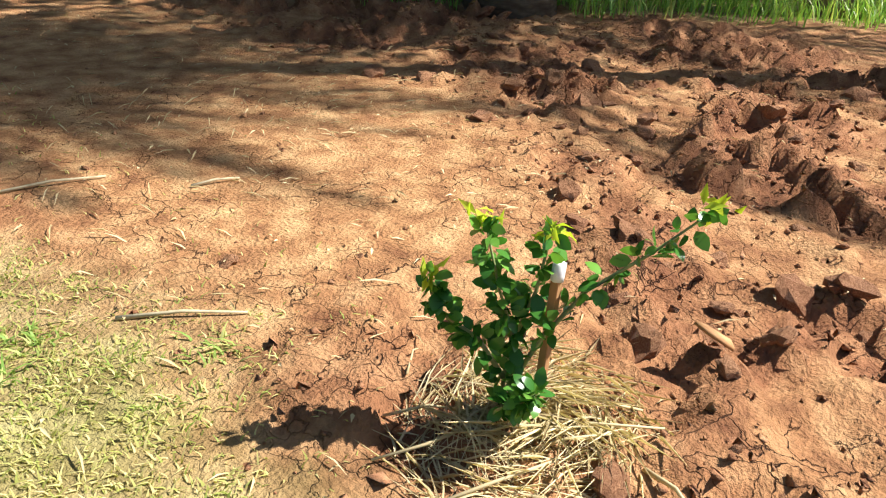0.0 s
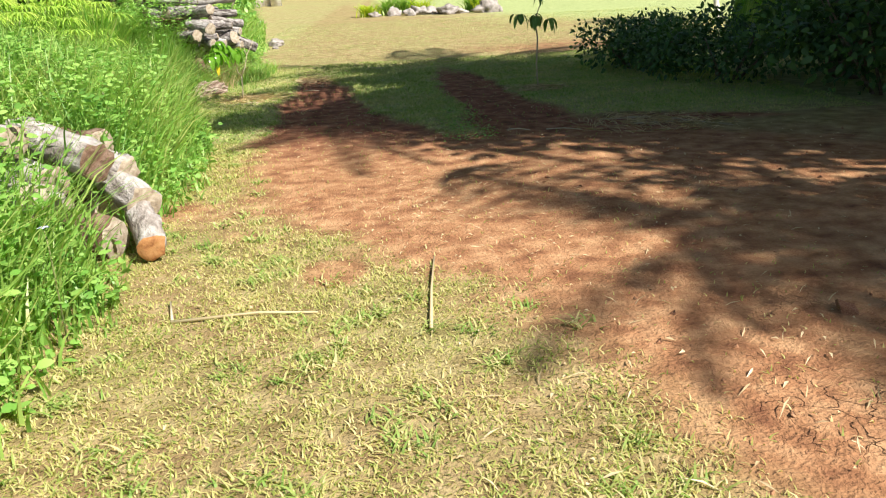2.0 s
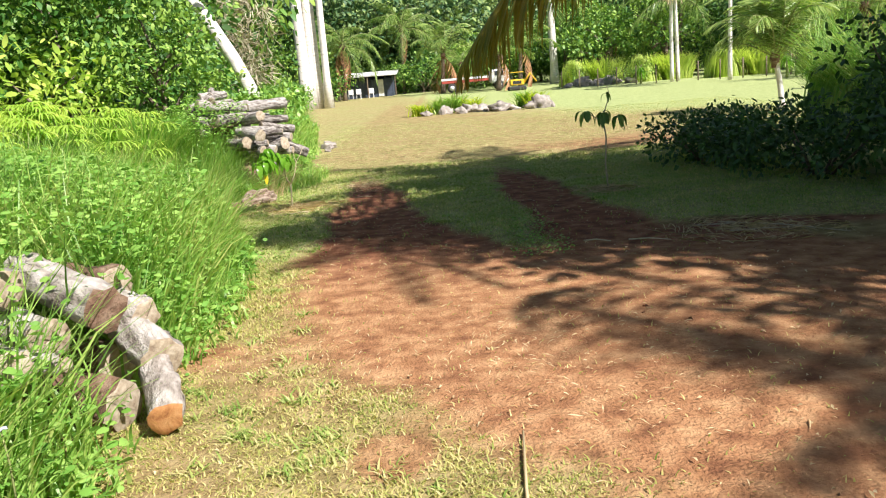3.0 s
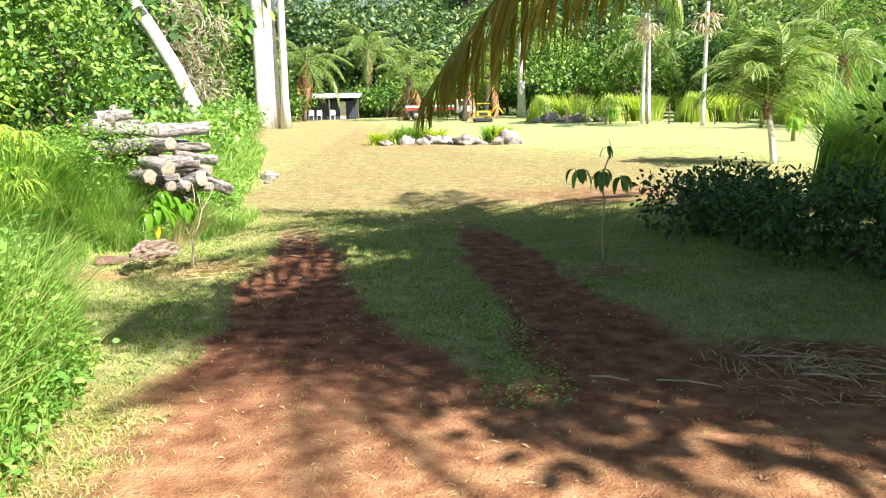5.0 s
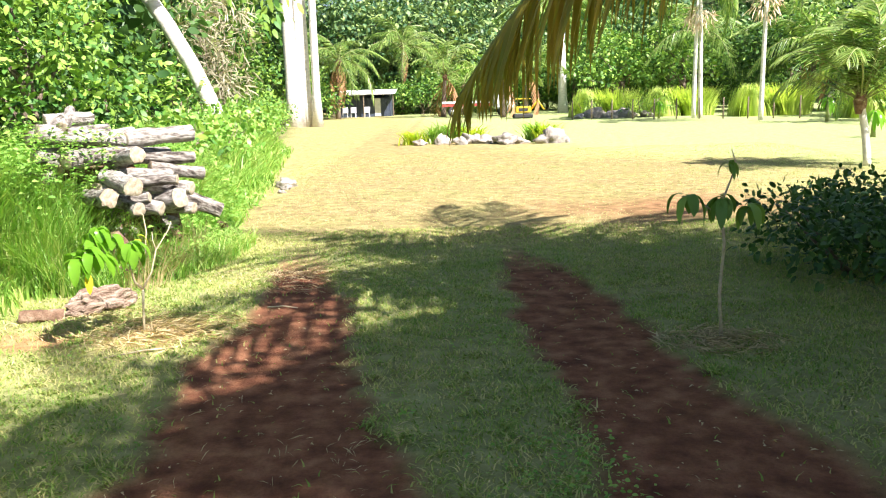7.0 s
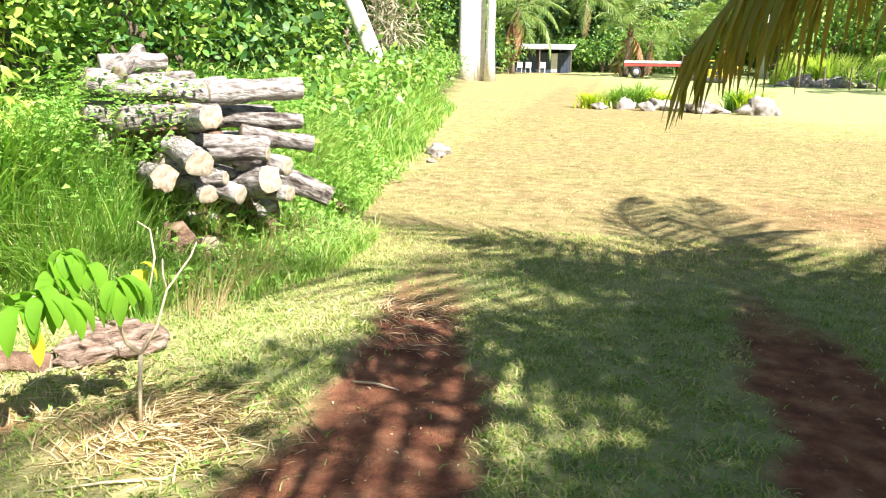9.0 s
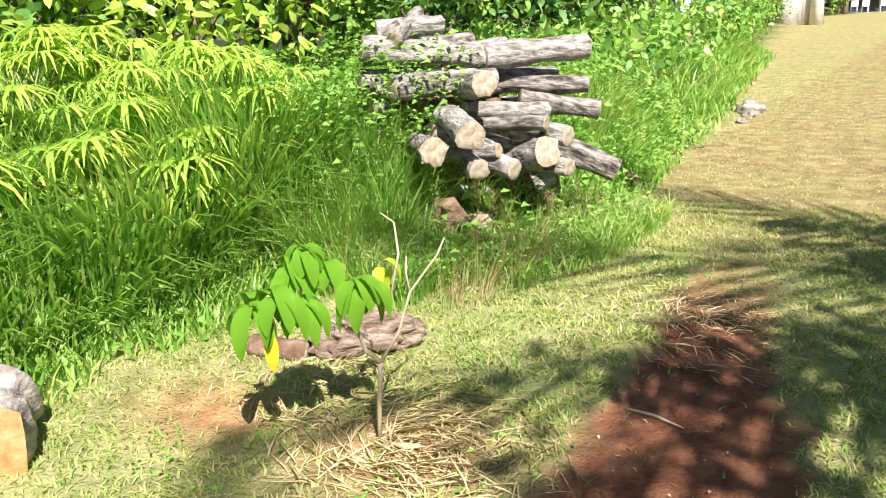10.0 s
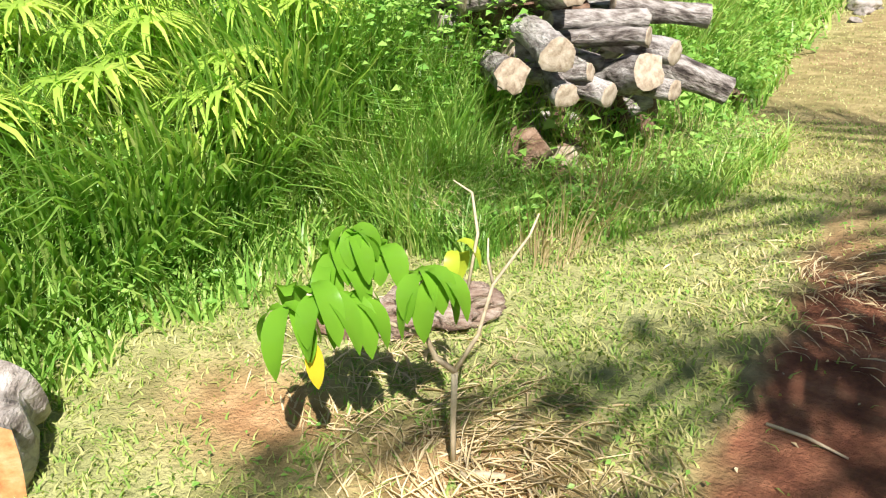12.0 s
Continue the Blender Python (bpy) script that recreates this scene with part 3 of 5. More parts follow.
def palm(name, x, y, height, key, count, label, lean=(0, 0), r0=0.18, r1=0.12, tilt=(-25, 65), trunk=M_TRUNK, seed=0, scale=1.0, dead=0, shaft=False, flare=1.35, more=()):
    g = random.Random(seed)
    p = thing(name, x, y, gz1(x, y) - 0.03, label, "palm", "palms of the garden")
    t = np.linspace(0, 1, 9)
    P = np.stack([lean[0] * t ** 1.5, lean[1] * t ** 1.5, height * t], -1)
    R = (r0 + (r1 - r0) * t) * (1 + (flare - 1) * np.exp(-t * height * 1.6))
    mk("trunk", *tube(P, R, 12, wob=0.06, seed=seed), trunk, p, True)
    top = Vector(P[-1])
    if shaft:
        mk("fruit_stalk", *crown([(P[-1] - [0, 0, 0.9], 0.75)], 160, 0.45, 0.14, seed, 1.6), M_SHAFT, p)
        mk("crownshaft", *tube([P[-1], P[-1] + [0, 0, 0.5], P[-1] + [0, 0, 1.1]], [r1 * 1.1, r1 * 1.3, r1 * 0.6], 10), M_GREENSTEM, p, True)
        top = top + Vector((0, 0, 1.0))
    else:
        mk("crown_base", *tube([P[-1] - [0, 0, 0.25], P[-1], P[-1] + [0, 0, 0.25]], [r1 * 1.2, r1 * 2.0, r1], 10, wob=0.3, seed=seed), M_ROT, p)
    for k in range(count + dead):
        az = k * 137.5 + g.uniform(-14, 14)
        el = tilt[0] + (tilt[1] - tilt[0]) * ((k + 0.5) / count) if k < count else -35
        m = Matrix.Translation(top) @ Euler((0, radians(-el), radians(az))).to_matrix().to_4x4() @ pose(0, 0, 0, g.uniform(-25, 25)) @ Matrix.Scale(scale * g.uniform(0.85, 1.1), 4)
        add_frond(p, key if k < count else "dead", m)
    for az, el, sc in more:
        add_frond(p, key, Matrix.Translation(top) @ Euler((0, radians(-el), radians(az))).to_matrix().to_4x4() @ pose(0, 0, 0, g.uniform(-20, 20)) @ Matrix.Scale(sc, 4))
    return p


# shade palms that stand to the right of the drive, crowns set by where their shadows fall
coco = palm("coconut_palm", 5.9, 10.4, 4.6, "coco", 24, "coconut palm with arching fronds over the drive", (-0.3, 0.2), seed=1, tilt=(6, 64))
top = Vector((-0.3, 0.2, 4.6))
for target, roll in (((-5.2, 3.1, 1.9), -6),):
    d = Vector(target) - top
    add_frond(coco, "coco_long", Matrix.Translation(top) @ Euler((0, radians(2), math.atan2(d.y, d.x))).to_matrix().to_4x4() @ pose(0, 0, 0, roll), "yellowing frond drooping over the drive")
palm("coconut_palm", 6.9, 3.75, 8.3, "coco", 24, "tall coconut palm with a thick trunk beside the dug soil", (-0.35, 0.05), 0.30, 0.17, seed=12, tilt=(-12, 62), scale=0.5, flare=1.5,
     more=[(171, 12, 0.80), (162, 8, 0.9), (155, 14, 0.85), (166, 40, 0.85), (150, 42, 0.75), (80, 10, 0.8), (60, 20, 0.8), (100, 15, 0.85), (35, 10, 0.8)])
# the next three stand out of view, added only as shadow casters
palm("coconut_palm", 8.45, -0.6, 7.5, "coco", 36, "unseen coconut palm added to cast frond shadows on the bare soil", (-0.3, 0.05), seed=15, tilt=(-18, 62), scale=0.47, more=[(132, 12, 1.08), (272, 30, 0.55)])
palm("coconut_palm", 7.2, 6.7, 5.6, "coco", 34, "unseen coconut palm with a dense crown added to shade the drive", (-0.3, 0.1), seed=9, tilt=(-14, 62), scale=0.8)
palm("coconut_palm", 12.6, -0.8, 6.6, "coco", 20, "unseen coconut palm added beyond the dug soil for its shadow", (-0.4, 0.1), seed=4, tilt=(-12, 60))
palm("coconut_palm", 9.6, 8.2, 7.2, "coco", 18, "coconut palm behind the dark shrubs", (-0.4, 0.1), seed=6, tilt=(-10, 60))

# lawn palm, tall slim palms, leaning and clustered pale trunks
palm("date_palm", 8.9, 22.2, 1.3, "young", 34, "young feather palm with a brown fibrous crown on the lawn", (-0.15, 0.1), 0.06, 0.07, (-12, 78), M_WHITE_TRUNK, 8, 0.9)
for k, (x, y, h, ln) in enumerate([(14.0, 50, 6.2, 0.1), (14.45, 50.3, 6.4, -0.1), (15.6, 44.8, 6.2, 0.1)]):
    palm("slim_palm", x, y, h, "royal", 9, "tall slim palm with a pale fruiting crown", (ln, 0), 0.12, 0.09, (-25, 50), M_WHITE_TRUNK, 20 + k, 1.0, 0, True, 1.1)
palm("royal_palm", 9.9, 70, 7.0, "royal", 12, "royal palm with a pale trunk at the lawn edge", (-0.1, 0), 0.34, 0.26, (-25, 55), M_WHITE_TRUNK, 31, 1.5)
palm("leaning_palm", -5.9, 29.5, 9.5, "coco", 12, "palm with a white trunk leaning over", (-6.2, 0.5), 0.24, 0.19, (-20, 60), M_WHITE_TRUNK, 32, 0.8, flare=1.1)
for k, (x, r, h) in enumerate([(-8.35, 0.40, 14), (-7.62, 0.28, 15), (-6.95, 0.24, 15.5), (-7.95, 0.34, 14.5)]):
    palm("clustered_palm", x, 54 + 0.5 * (k % 2), h, "royal", 9, "tall palm trunk of a pale cluster", (0.15 * (k - 1.5), 0), r, r * 0.72, (-25, 55), M_WHITE_TRUNK, 40 + k, 1.5, 2, flare=1.5)
for k, (x, y, h, key, sc, dd) in enumerate([(-7.9, 71, 4.4, "coco", 1.0, 5), (-3.2, 80, 6.0, "coco", 1.1, 1), (4.6, 62, 2.4, "young", 1.25, 1), (6.6, 66, 3.0, "young", 1.4, 1), (2.0, 72, 2.2, "coco", 0.7, 2),
                                      (0.5, 68, 3.0, "young", 1.6, 2), (18, 62, 5.0, "coco", 1.0, 0), (23, 56, 4.0, "coco", 1.1, 2), (26, 52, 5.5, "coco", 1.2, 1), (20, 40, 3.0, "coco", 0.9, 1),
                                      (-12, 24, 6.0, "coco", 0.9, 2), (-15, 32, 7.5, "coco", 1.0, 2), (12, 78, 4.0, "young", 1.6, 0), (15, 72, 4.5, "coco", 0.8, 1)]):
    palm("garden_palm", x, y, h, key, 13, "leafy palm among the garden trees", (0.2, 0), 0.17, 0.13, (-20, 62), M_TRUNK, 60 + k, sc, dd)


# ---------------------------------------------------------------- trees and shrubs
def clumps_in(cx, cy, cz, rx, ry, rz, n, r, seed, flat=0.0):
    g = np.random.default_rng(seed)
    d = unit(g.normal(size=(n, 3)))
    q = g.random(n) ** 0.4
    out = []
    for k in range(n):
        c = d[k] * q[k] * [rx, ry, rz]
        c[2] = max(c[2], -rz * (1 - flat))
        out.append((np.array([cx, cy, cz]) + c, r * (0.6 + 0.8 * g.random())))
    return out


def limbs(height, spread, n, r, seed):
    g = np.random.default_rng(seed)
    P = np.stack([0.1 * np.sin(np.linspace(0, 3, 7)) * height * 0.3, 0 * np.arange(7), np.linspace(0, height, 7)], -1)
    out = [tube(P, np.linspace(r, r * 0.35, 7), 8, wob=0.1, seed=seed)]
    for k in range(n):
        s = 0.35 + 0.6 * k / n
        b = np.array([np.interp(s * height, P[:, 2], P[:, 0]), 0, s * height])
        a = k * 2.4 + g.random()
        tip = b + np.array([np.cos(a) * spread, np.sin(a) * spread, height * (0.25 + 0.2 * g.random())])
        mid = (b + tip) / 2 + [0, 0, 0.08 * height]
        out.append(tube(np.array([b, mid, tip]), [r * 0.45, r * 0.25, r * 0.08], 6))
    return join(out)


TREE_KIT = {}


def tree_kit(key, mat, h, rx, rz, n, r, per, leaf, wide, seed, trunk_r=0.2):
    c = mk("crown", *crown(clumps_in(0, 0, h, rx, rx, rz, n, r, seed), per, leaf, wide, seed), mat)
    t = mk("trunk", *limbs(h, rx * 0.6, 7, trunk_r, seed), M_TRUNK, None, True)
    TREE_KIT[key] = (t.data, c.data)
    bpy.data.objects.remove(c)
    bpy.data.objects.remove(t)


tree_kit("forest_a", M_FOREST, 6.0, 4.2, 3.6, 50, 1.3, 34, 0.42, 0.55, 1, 0.3)
tree_kit("forest_b", M_FOREST, 7.0, 3.6, 4.6, 50, 1.2, 36, 0.40, 0.5, 2, 0.3)
tree_kit("dark", M_DARK, 5.0, 3.8, 3.4, 46, 1.15, 38, 0.40, 0.55, 3, 0.25)
tree_kit("lime", M_SHRUB, 3.2, 3.2, 2.2, 44, 0.85, 70, 0.27, 0.5, 4, 0.2)
tree_kit("leafy", M_SHRUB, 3.0, 1.9, 2.0, 70, 0.5, 260, 0.135, 0.5, 5, 0.12)
tree_kit("yellowgreen", M_SEDGE, 2.0, 1.6, 1.2, 34, 0.5, 90, 0.22, 0.4, 6, 0.08)


def tree(name, key, x, y, s, label, turn=0.0, group="", sink=0.1, squash=1.0):
    p = thing(name, x, y, gz1(x, y) - sink, label, "tree", group, turn)
    p.scale = (s, s, s * squash)
    t, c = TREE_KIT[key]
    part_of(p, "trunk", t)
    part_of(p, "crown", c)
    return p


# dense crowns out of view, added to block sun from the drive and shrubs
tree_kit("shade", M_DARK, 7.0, 2.5, 1.6, 64, 0.8, 210, 0.17, 0.55, 7, 0.24)
for x, y, sc, turn in ((7.7, 5.3, 1.0, 20), (5.75, 7.6, 0.95, 140), (10.6, 5.6, 1.0, 75), (9.7, 1.8, 1.05, 200), (10.9, 3.3, 0.9, 310)):
    tree("added_shade_tree", "shade", x, y, sc, "unseen dense tree added to block the sun from the drive and the dark shrubs", turn, "shade trees beside the drive")
g = random.Random(5)
# wooded hillside behind the garden
for k in range(120):
    az = -56 + 112 * ((k * 0.618034) % 1.0)
    d = 84 + 92 * ((k * 0.7548776) % 1.0)
    x, y = d * math.sin(radians(az)), d * math.cos(radians(az))
    tree("forest_tree", g.choice(["forest_a", "forest_b", "dark", "forest_a"]), x, y, g.uniform(0.9, 1.5), "broad green tree on the wooded hillside", g.uniform(0, 360), "trees of the hillside", 0.8)
# hedge of trees at the edge of the lawn
for k, (x, y, key, s) in enumerate([(13, 66, "lime", 1.1), (17.5, 64, "lime", 1.2), (21.5, 60, "dark", 0.75), (25, 58, "lime", 1.2), (30, 54, "leafy", 2.0), (9, 82, "dark", 0.9), (3, 86, "forest_b", 0.9), (-3, 88, "forest_a", 0.9), (-10, 84, "forest_b", 1.1),
                                   (-16, 78, "dark", 1.1), (24, 46, "lime", 1.0), (34, 48, "dark", 1.0), (19, 72, "forest_a", 1.0), (27, 68, "forest_b", 1.0), (6, 78, "lime", 0.9), (13, 76, "lime", 1.3), (-13, 62, "dark", 1.0), (-18, 56, "forest_a", 1.0)]):
    tree("garden_tree", key, x, y, s, "rounded leafy tree at the edge of the lawn", 40 * k, "trees round the lawn")
# low bushes that close the view under the crowns
for k in range(30):
    x = -18 + 46 * ((k * 0.618034) % 1.0)
    y = 79 + 9 * ((k * 0.7548776) % 1.0) - 0.35 * max(0.0, x - 6)
    tree("garden_shrub", g.choice(["lime", "leafy", "dark", "lime"]), x, y, g.uniform(0.75, 1.15), "rounded shrub at the back of the garden", 33 * k, "shrubs at the back", 1.0, 0.95)
for k, (x, y, s) in enumerate([(-9.5, 30, 0.8), (-11.5, 34, 0.9), (-9.8, 44, 0.9), (-12.5, 50, 1.0), (-11.8, 56, 1.0), (-13, 27, 0.9), (-15, 38, 1.1), (-9.6, 25.5, 0.7), (-11, 63, 1.0), (-9.8, 70, 0.9)]):
    tree("bank_shrub", ["lime", "dark", "leafy"][k % 3], x, y, s * (1.5 if k % 3 == 2 else 1.0), "rounded shrub behind the bank", 50 * k, "shrubs behind the bank", 1.0, 1.0)
# left bank
for k, (x, y, key, s, q) in enumerate([(-4.9, 16.6, "leafy", 0.78, 1.0), (-6.9, 17.0, "leafy", 1.15, 1.05), (-7.6, 15.4, "leafy", 1.0, 1.0), (-9.4, 19.5, "leafy", 1.5, 1.1), (-11.5, 23, "lime", 1.2, 1.2), (-11.5, 28, "dark", 1.2, 1.2),
                                      (-11.0, 41, "lime", 1.3, 1.6), (-13.5, 42, "forest_a", 1.1, 1.3), (-7.5, 13.0, "leafy", 0.85, 1.0), (-12, 17, "dark", 1.0, 1.2), (-10, 11.5, "lime", 0.8, 1.0), (-15, 24, "forest_b", 1.0, 1.0)]):
    tree("bank_tree", key, x, y, s, "leafy young tree on the overgrown bank", 70 * k, "trees on the bank", 0.15, q)


def shrub(name, x, y, rx, ry, h, mat, per, leaf, seed, label, wide=0.5, r=0.3, n=None, group=""):
    p = thing(name, x, y, gz1(x, y) - 0.03, label, "shrub", group)
    n = n or int(26 * rx * ry + 14)
    mk("foliage", *crown(clumps_in(0, 0, h * 0.5, rx - r * 0.5, ry - r * 0.5, h * 0.5 - r * 0.4, n, r, seed), per, leaf, wide, seed), mat, p)
    gg = np.random.default_rng(seed)
    st = [tube([[0.1 * rx * math.cos(a), 0.1 * ry * math.sin(a), 0], [0.4 * rx * math.cos(a), 0.4 * ry * math.sin(a), h * 0.4], [0.6 * rx * math.cos(a), 0.6 * ry * math.sin(a), h * 0.7]], [0.02, 0.014, 0.006], 5) for a in gg.random(7) * 6.28]
    for piece in st:
        mk("stem", *piece, M_TRUNK, p)
    return p


shrub("dark_shrub", 3.95, 12.7, 0.95, 1.7, 0.78, M_DARK, 620, 0.075, 1, "dense dark green shrub beside the shaded lawn")
shrub("dark_shrub", 4.6, 10.9, 1.1, 1.5, 0.85, M_DARK, 560, 0.075, 2, "dense dark green shrub beside the shaded lawn")
shrub("dark_shrub", 4.9, 14.4, 0.9, 1.0, 0.7, M_DARK, 560, 0.075, 3, "low dark green shrub beside the lawn")
shrub("dark_shrub", 5.5, 8.9, 1.4, 1.3, 1.6, M_DARK, 330, 0.10, 4, "tall dark shrub under the palms", r=0.4)
shrub("dark_shrub", 6.3, 11.3, 1.3, 1.5, 2.1, M_DARK, 280, 0.10, 5, "tall dark shrub under the palms", r=0.45)
shrub("dark_shrub", 7.6, 9.6, 1.6, 1.6, 2.4, M_DARK, 240, 0.11, 6, "tall dark shrub under the palms", r=0.5)
shrub("dark_shrub", 8.4, 6.4, 1.7, 1.3, 1.3, M_DARK, 130, 0.13, 16, "dark shrub beyond the dug soil", r=0.4)
# these two are out of view, added sunward to shade the shrubs above
shrub("dark_shrub", 8.0, 7.4, 1.2, 1.2, 3.3, M_DARK, 170, 0.12, 17, "tall dark shrub under the palms", r=0.5)
shrub("dark_shrub", 9.6, 8.2, 1.4, 1.4, 3.8, M_DARK, 150, 0.12, 18, "tall dark shrub under the palms", r=0.55)
for k, (x, y, rx, ry, h) in enumerate([(-3.9, 18.6, 1.0, 1.5, 1.35), (-4.1, 21.5, 1.1, 1.7, 1.45), (-4.8, 25, 1.3, 2.0, 1.5), (-5.6, 30, 1.4, 2.4, 1.4), (-7.2, 38, 1.8, 3.0, 1.6), (-8.8, 47, 1.8, 3.0, 1.6)]):
    shrub("bank_shrub", x, y, rx, ry, h, M_WEED if k % 2 else M_SHRUB, 150, 0.13, 20 + k, "bright green shrub on the bank beside the drive", group="shrubs on the bank")
for k, (x, y, rx, ry, h) in enumerate([(12.2, 54, 1.8, 1, 1.6), (15.4, 55, 1.9, 1, 1.7), (18.8, 52, 2, 1, 1.7), (20.5, 45, 2.0, 1.2, 1.6), (22.5, 38, 1.8, 1.5, 1.6), (19.5, 33, 1.6, 1.3, 1.3), (9.5, 57, 1.5, 1, 1.3)]):
    shrub("lawn_hedge", x, y, rx, ry, h, M_LIME if k % 3 else M_SHRUB, 60, 0.28, 40 + k, "yellow-green hedge of tall leaves behind the lawn", 0.16, 0.5, 24, "hedge behind the lawn")

vine = leaf_mat("dry_vine", [(0.0, (0.16, 0.15, 0.09)), (0.5, (0.34, 0.31, 0.21)), (0.95, (0.50, 0.46, 0.34))], 0.8, 0.2)
shrub("vine_tangle", -8.3, 37.5, 1.9, 1.6, 6.2, vine, 90, 0.42, 70, "tall tangle of dry grey-brown vines", 0.10, 0.7, 46)
# tall reed-like grass clumps at the right edge of the lawn
def blade_field(name, x0, x1, y0, y1, n, mat, seed, hfun, wfun, lean, label, keep=None, segs=3, droop=0.35, kind="stuff", cat="grass"):
    gg = np.random.default_rng(seed)
    x, y = x0 + (x1 - x0) * gg.random(n), y0 + (y1 - y0) * gg.random(n)
    if keep is not None:
        m = gg.random(n) < keep(x, y)
        x, y = x[m], y[m]
    h = hfun(x, y) * (0.55 + 0.75 * gg.random(len(x)))
    w = wfun(x, y) * (0.7 + 0.6 * gg.random(len(x)))
    z = floor_at(x, y) - 0.006
    ob = mk(name, *blades(np.stack([x, y, z], -1), h, w, lean * (0.4 + 1.2 * gg.random(len(x))), droop, segs, seed), mat)
    return tagged(ob, label, cat, kind=kind)


for k, (x0, x1, yy) in enumerate([(8.5, 12.5, 57.5), (12.5, 16.5, 55.0), (16.5, 20.5, 51.0), (19.5, 23.5, 45.0), (21.5, 26.0, 38.0)]):
    blade_field("cane_hedge", x0, x1, yy - 0.9, yy + 0.9, 1700, M_CANE, 140 + k, lambda x, y: 1.55 + 0 * x, lambda x, y: 0.08 + 0 * x, 0.35, "bright yellow-green hedge of cane behind the lawn", None, 3, 0.35, "stuff", "hedge")
blade_field("reed_grass", 6.6, 8.2, 13.2, 16.2, 1800, M_TALL, 90, lambda x, y: 1.9 + 0 * x, lambda x, y: 0.03 + 0 * x, 0.55, "tall arching reed grass beyond the dark shrubs")

# ---------------------------------------------------------------- turf
def turf_keep(x, y):
    s = soil(x, y)
    thin = (0.45 + 0.7 * fbm(x * 1.3, y * 1.3, 61, 3)) * (0.5 + 0.7 * sstep(0.36, 0.58, fbm(x * 7, y * 7, 63, 3)))
    return np.clip((1 - s) ** 1.5 * thin, 0.012, 1) * (veg_edge(y) - 0.8 < x)


short_h = lambda x, y: 0.016 + 0.020 * fbm(x * 1.1, y * 1.1, 71, 3) + 0.012 * sstep(8, 9.5, y)
blade_field("turf", -2.6, 2.4, 0.4, 8.2, 330000, M_TURF, 101, short_h, lambda x, y: 0.0068 + 0 * x, 0.95, "short dry yellow-green turf beside the drive", turf_keep, 2)
blade_field("turf", -3.6, 5.0, 8.2, 16.0, 230000, M_TURF_GREEN, 102, short_h, lambda x, y: 0.0085 + 0 * x, 0.95, "short green turf between the wheel tracks", turf_keep, 2)
blade_field("turf", -3.2, 10.0, 16.0, 30.0, 150000, M_LAWN, 103, lambda x, y: 0.024 + 0 * x, lambda x, y: 0.011 + 0 * x, 0.9, "worn turf and lawn beyond the shade", turf_keep, 2)

verge = lambda x, y: sstep(-0.3, 0.4, x + y - 10.5 + 0.7 * (fbm(x * 2, y * 2, 37, 3) - 0.5)) * (np.hypot(x - 6.9, y - 3.75) > 0.45)
blade_field("verge_grass", 4.6, 13.0, -2.5, 6.0, 26000, M_TALL, 104, lambda x, y: 0.34 + 0 * x, lambda x, y: 0.012 + 0 * x, 0.6, "rank bright grass beyond the dug soil", verge)

# tufts of greener blades inside the turf
gg = np.random.default_rng(9)
tx, ty = -2.2 + 4.6 * gg.random(900), 0.8 + 13 * gg.random(900)
m = gg.random(900) < (1 - soil(tx, ty)) * 0.9
m &= tx > veg_edge(ty)
tx, ty = np.repeat(tx[m], 26), np.repeat(ty[m], 26)
tx, ty = tx + gg.normal(size=len(tx)) * 0.035, ty + gg.normal(size=len(ty)) * 0.035
tagged(mk("grass_tufts", *blades(np.stack([tx, ty, floor_at(tx, ty) - 0.005], -1), 0.028 + 0.03 * gg.random(len(tx)), 0.010 + 0 * tx, 1.2 + 0 * tx, 0.3, 3, 12), M_TURF_GREEN), "small tufts of greener grass in the turf", "grass", kind="stuff")

# ---------------------------------------------------------------- overgrown bank on the left
inside = lambda x, y: sstep(-0.12, 0.25, veg_edge(y) + 0.25 * (fbm(x * 2, y * 2, 81, 3) - 0.5) - x)
pile = lambda x, y: 1 - 0.9 * np.exp(-(((x + 1.5) / 0.58) ** 4 + ((y - 4.95) / 0.62) ** 4))
stump_gap = lambda x, y: 1 - 0.85 * np.exp(-(((x + 2.72) / 0.34) ** 4 + ((y - 13.72) / 0.36) ** 4))
tall_h = lambda x, y: 0.15 + 0.66 * sstep(0.0, np.where(y < 9.9, 0.32, 0.8), veg_edge(y) - x) * (0.35 + 1.1 * fbm(x * 1.5, y * 1.5, 91, 3)) * np.where((y > 12.8) & (y < 16.2), np.where(x > -2.95, np.where(y < 15.2, 0.5, 0.7), 0.95), 1.0)
blade_field("tall_grass", -4.6, -0.8, 1.5, 10.5, 48000, M_TALL, 111, tall_h, lambda x, y: 0.014 + 0 * x, 0.55, "tall bright green grass on the overgrown bank", lambda x, y: inside(x, y) * pile(x, y))
blade_field("tall_grass", -6.6, -2.2, 10.5, 17.5, 66000, M_TALL, 112, tall_h, lambda x, y: 0.017 + 0 * x, 0.5, "tall bright green grass behind the log stack", lambda x, y: inside(x, y) * np.where((y > 13.6) & (x > -2.9), 0.8, 1.0) * stump_gap(x, y))
blade_field("tall_grass", -9.5, -2.5, 17.5, 32.0, 26000, M_TALL, 113, lambda x, y: tall_h(x, y) + 0.1, lambda x, y: 0.03 + 0 * x, 0.7, "tall grass on the bank further along the drive", inside)


blade_field("broad_grass", -6.2, -3.5, 9.6, 13.6, 9000, M_TALL, 114, lambda x, y: tall_h(x, y) * 1.15, lambda x, y: 0.026 + 0 * x, 0.6, "broad-bladed arching grass on the bank", inside, 4, 0.45)


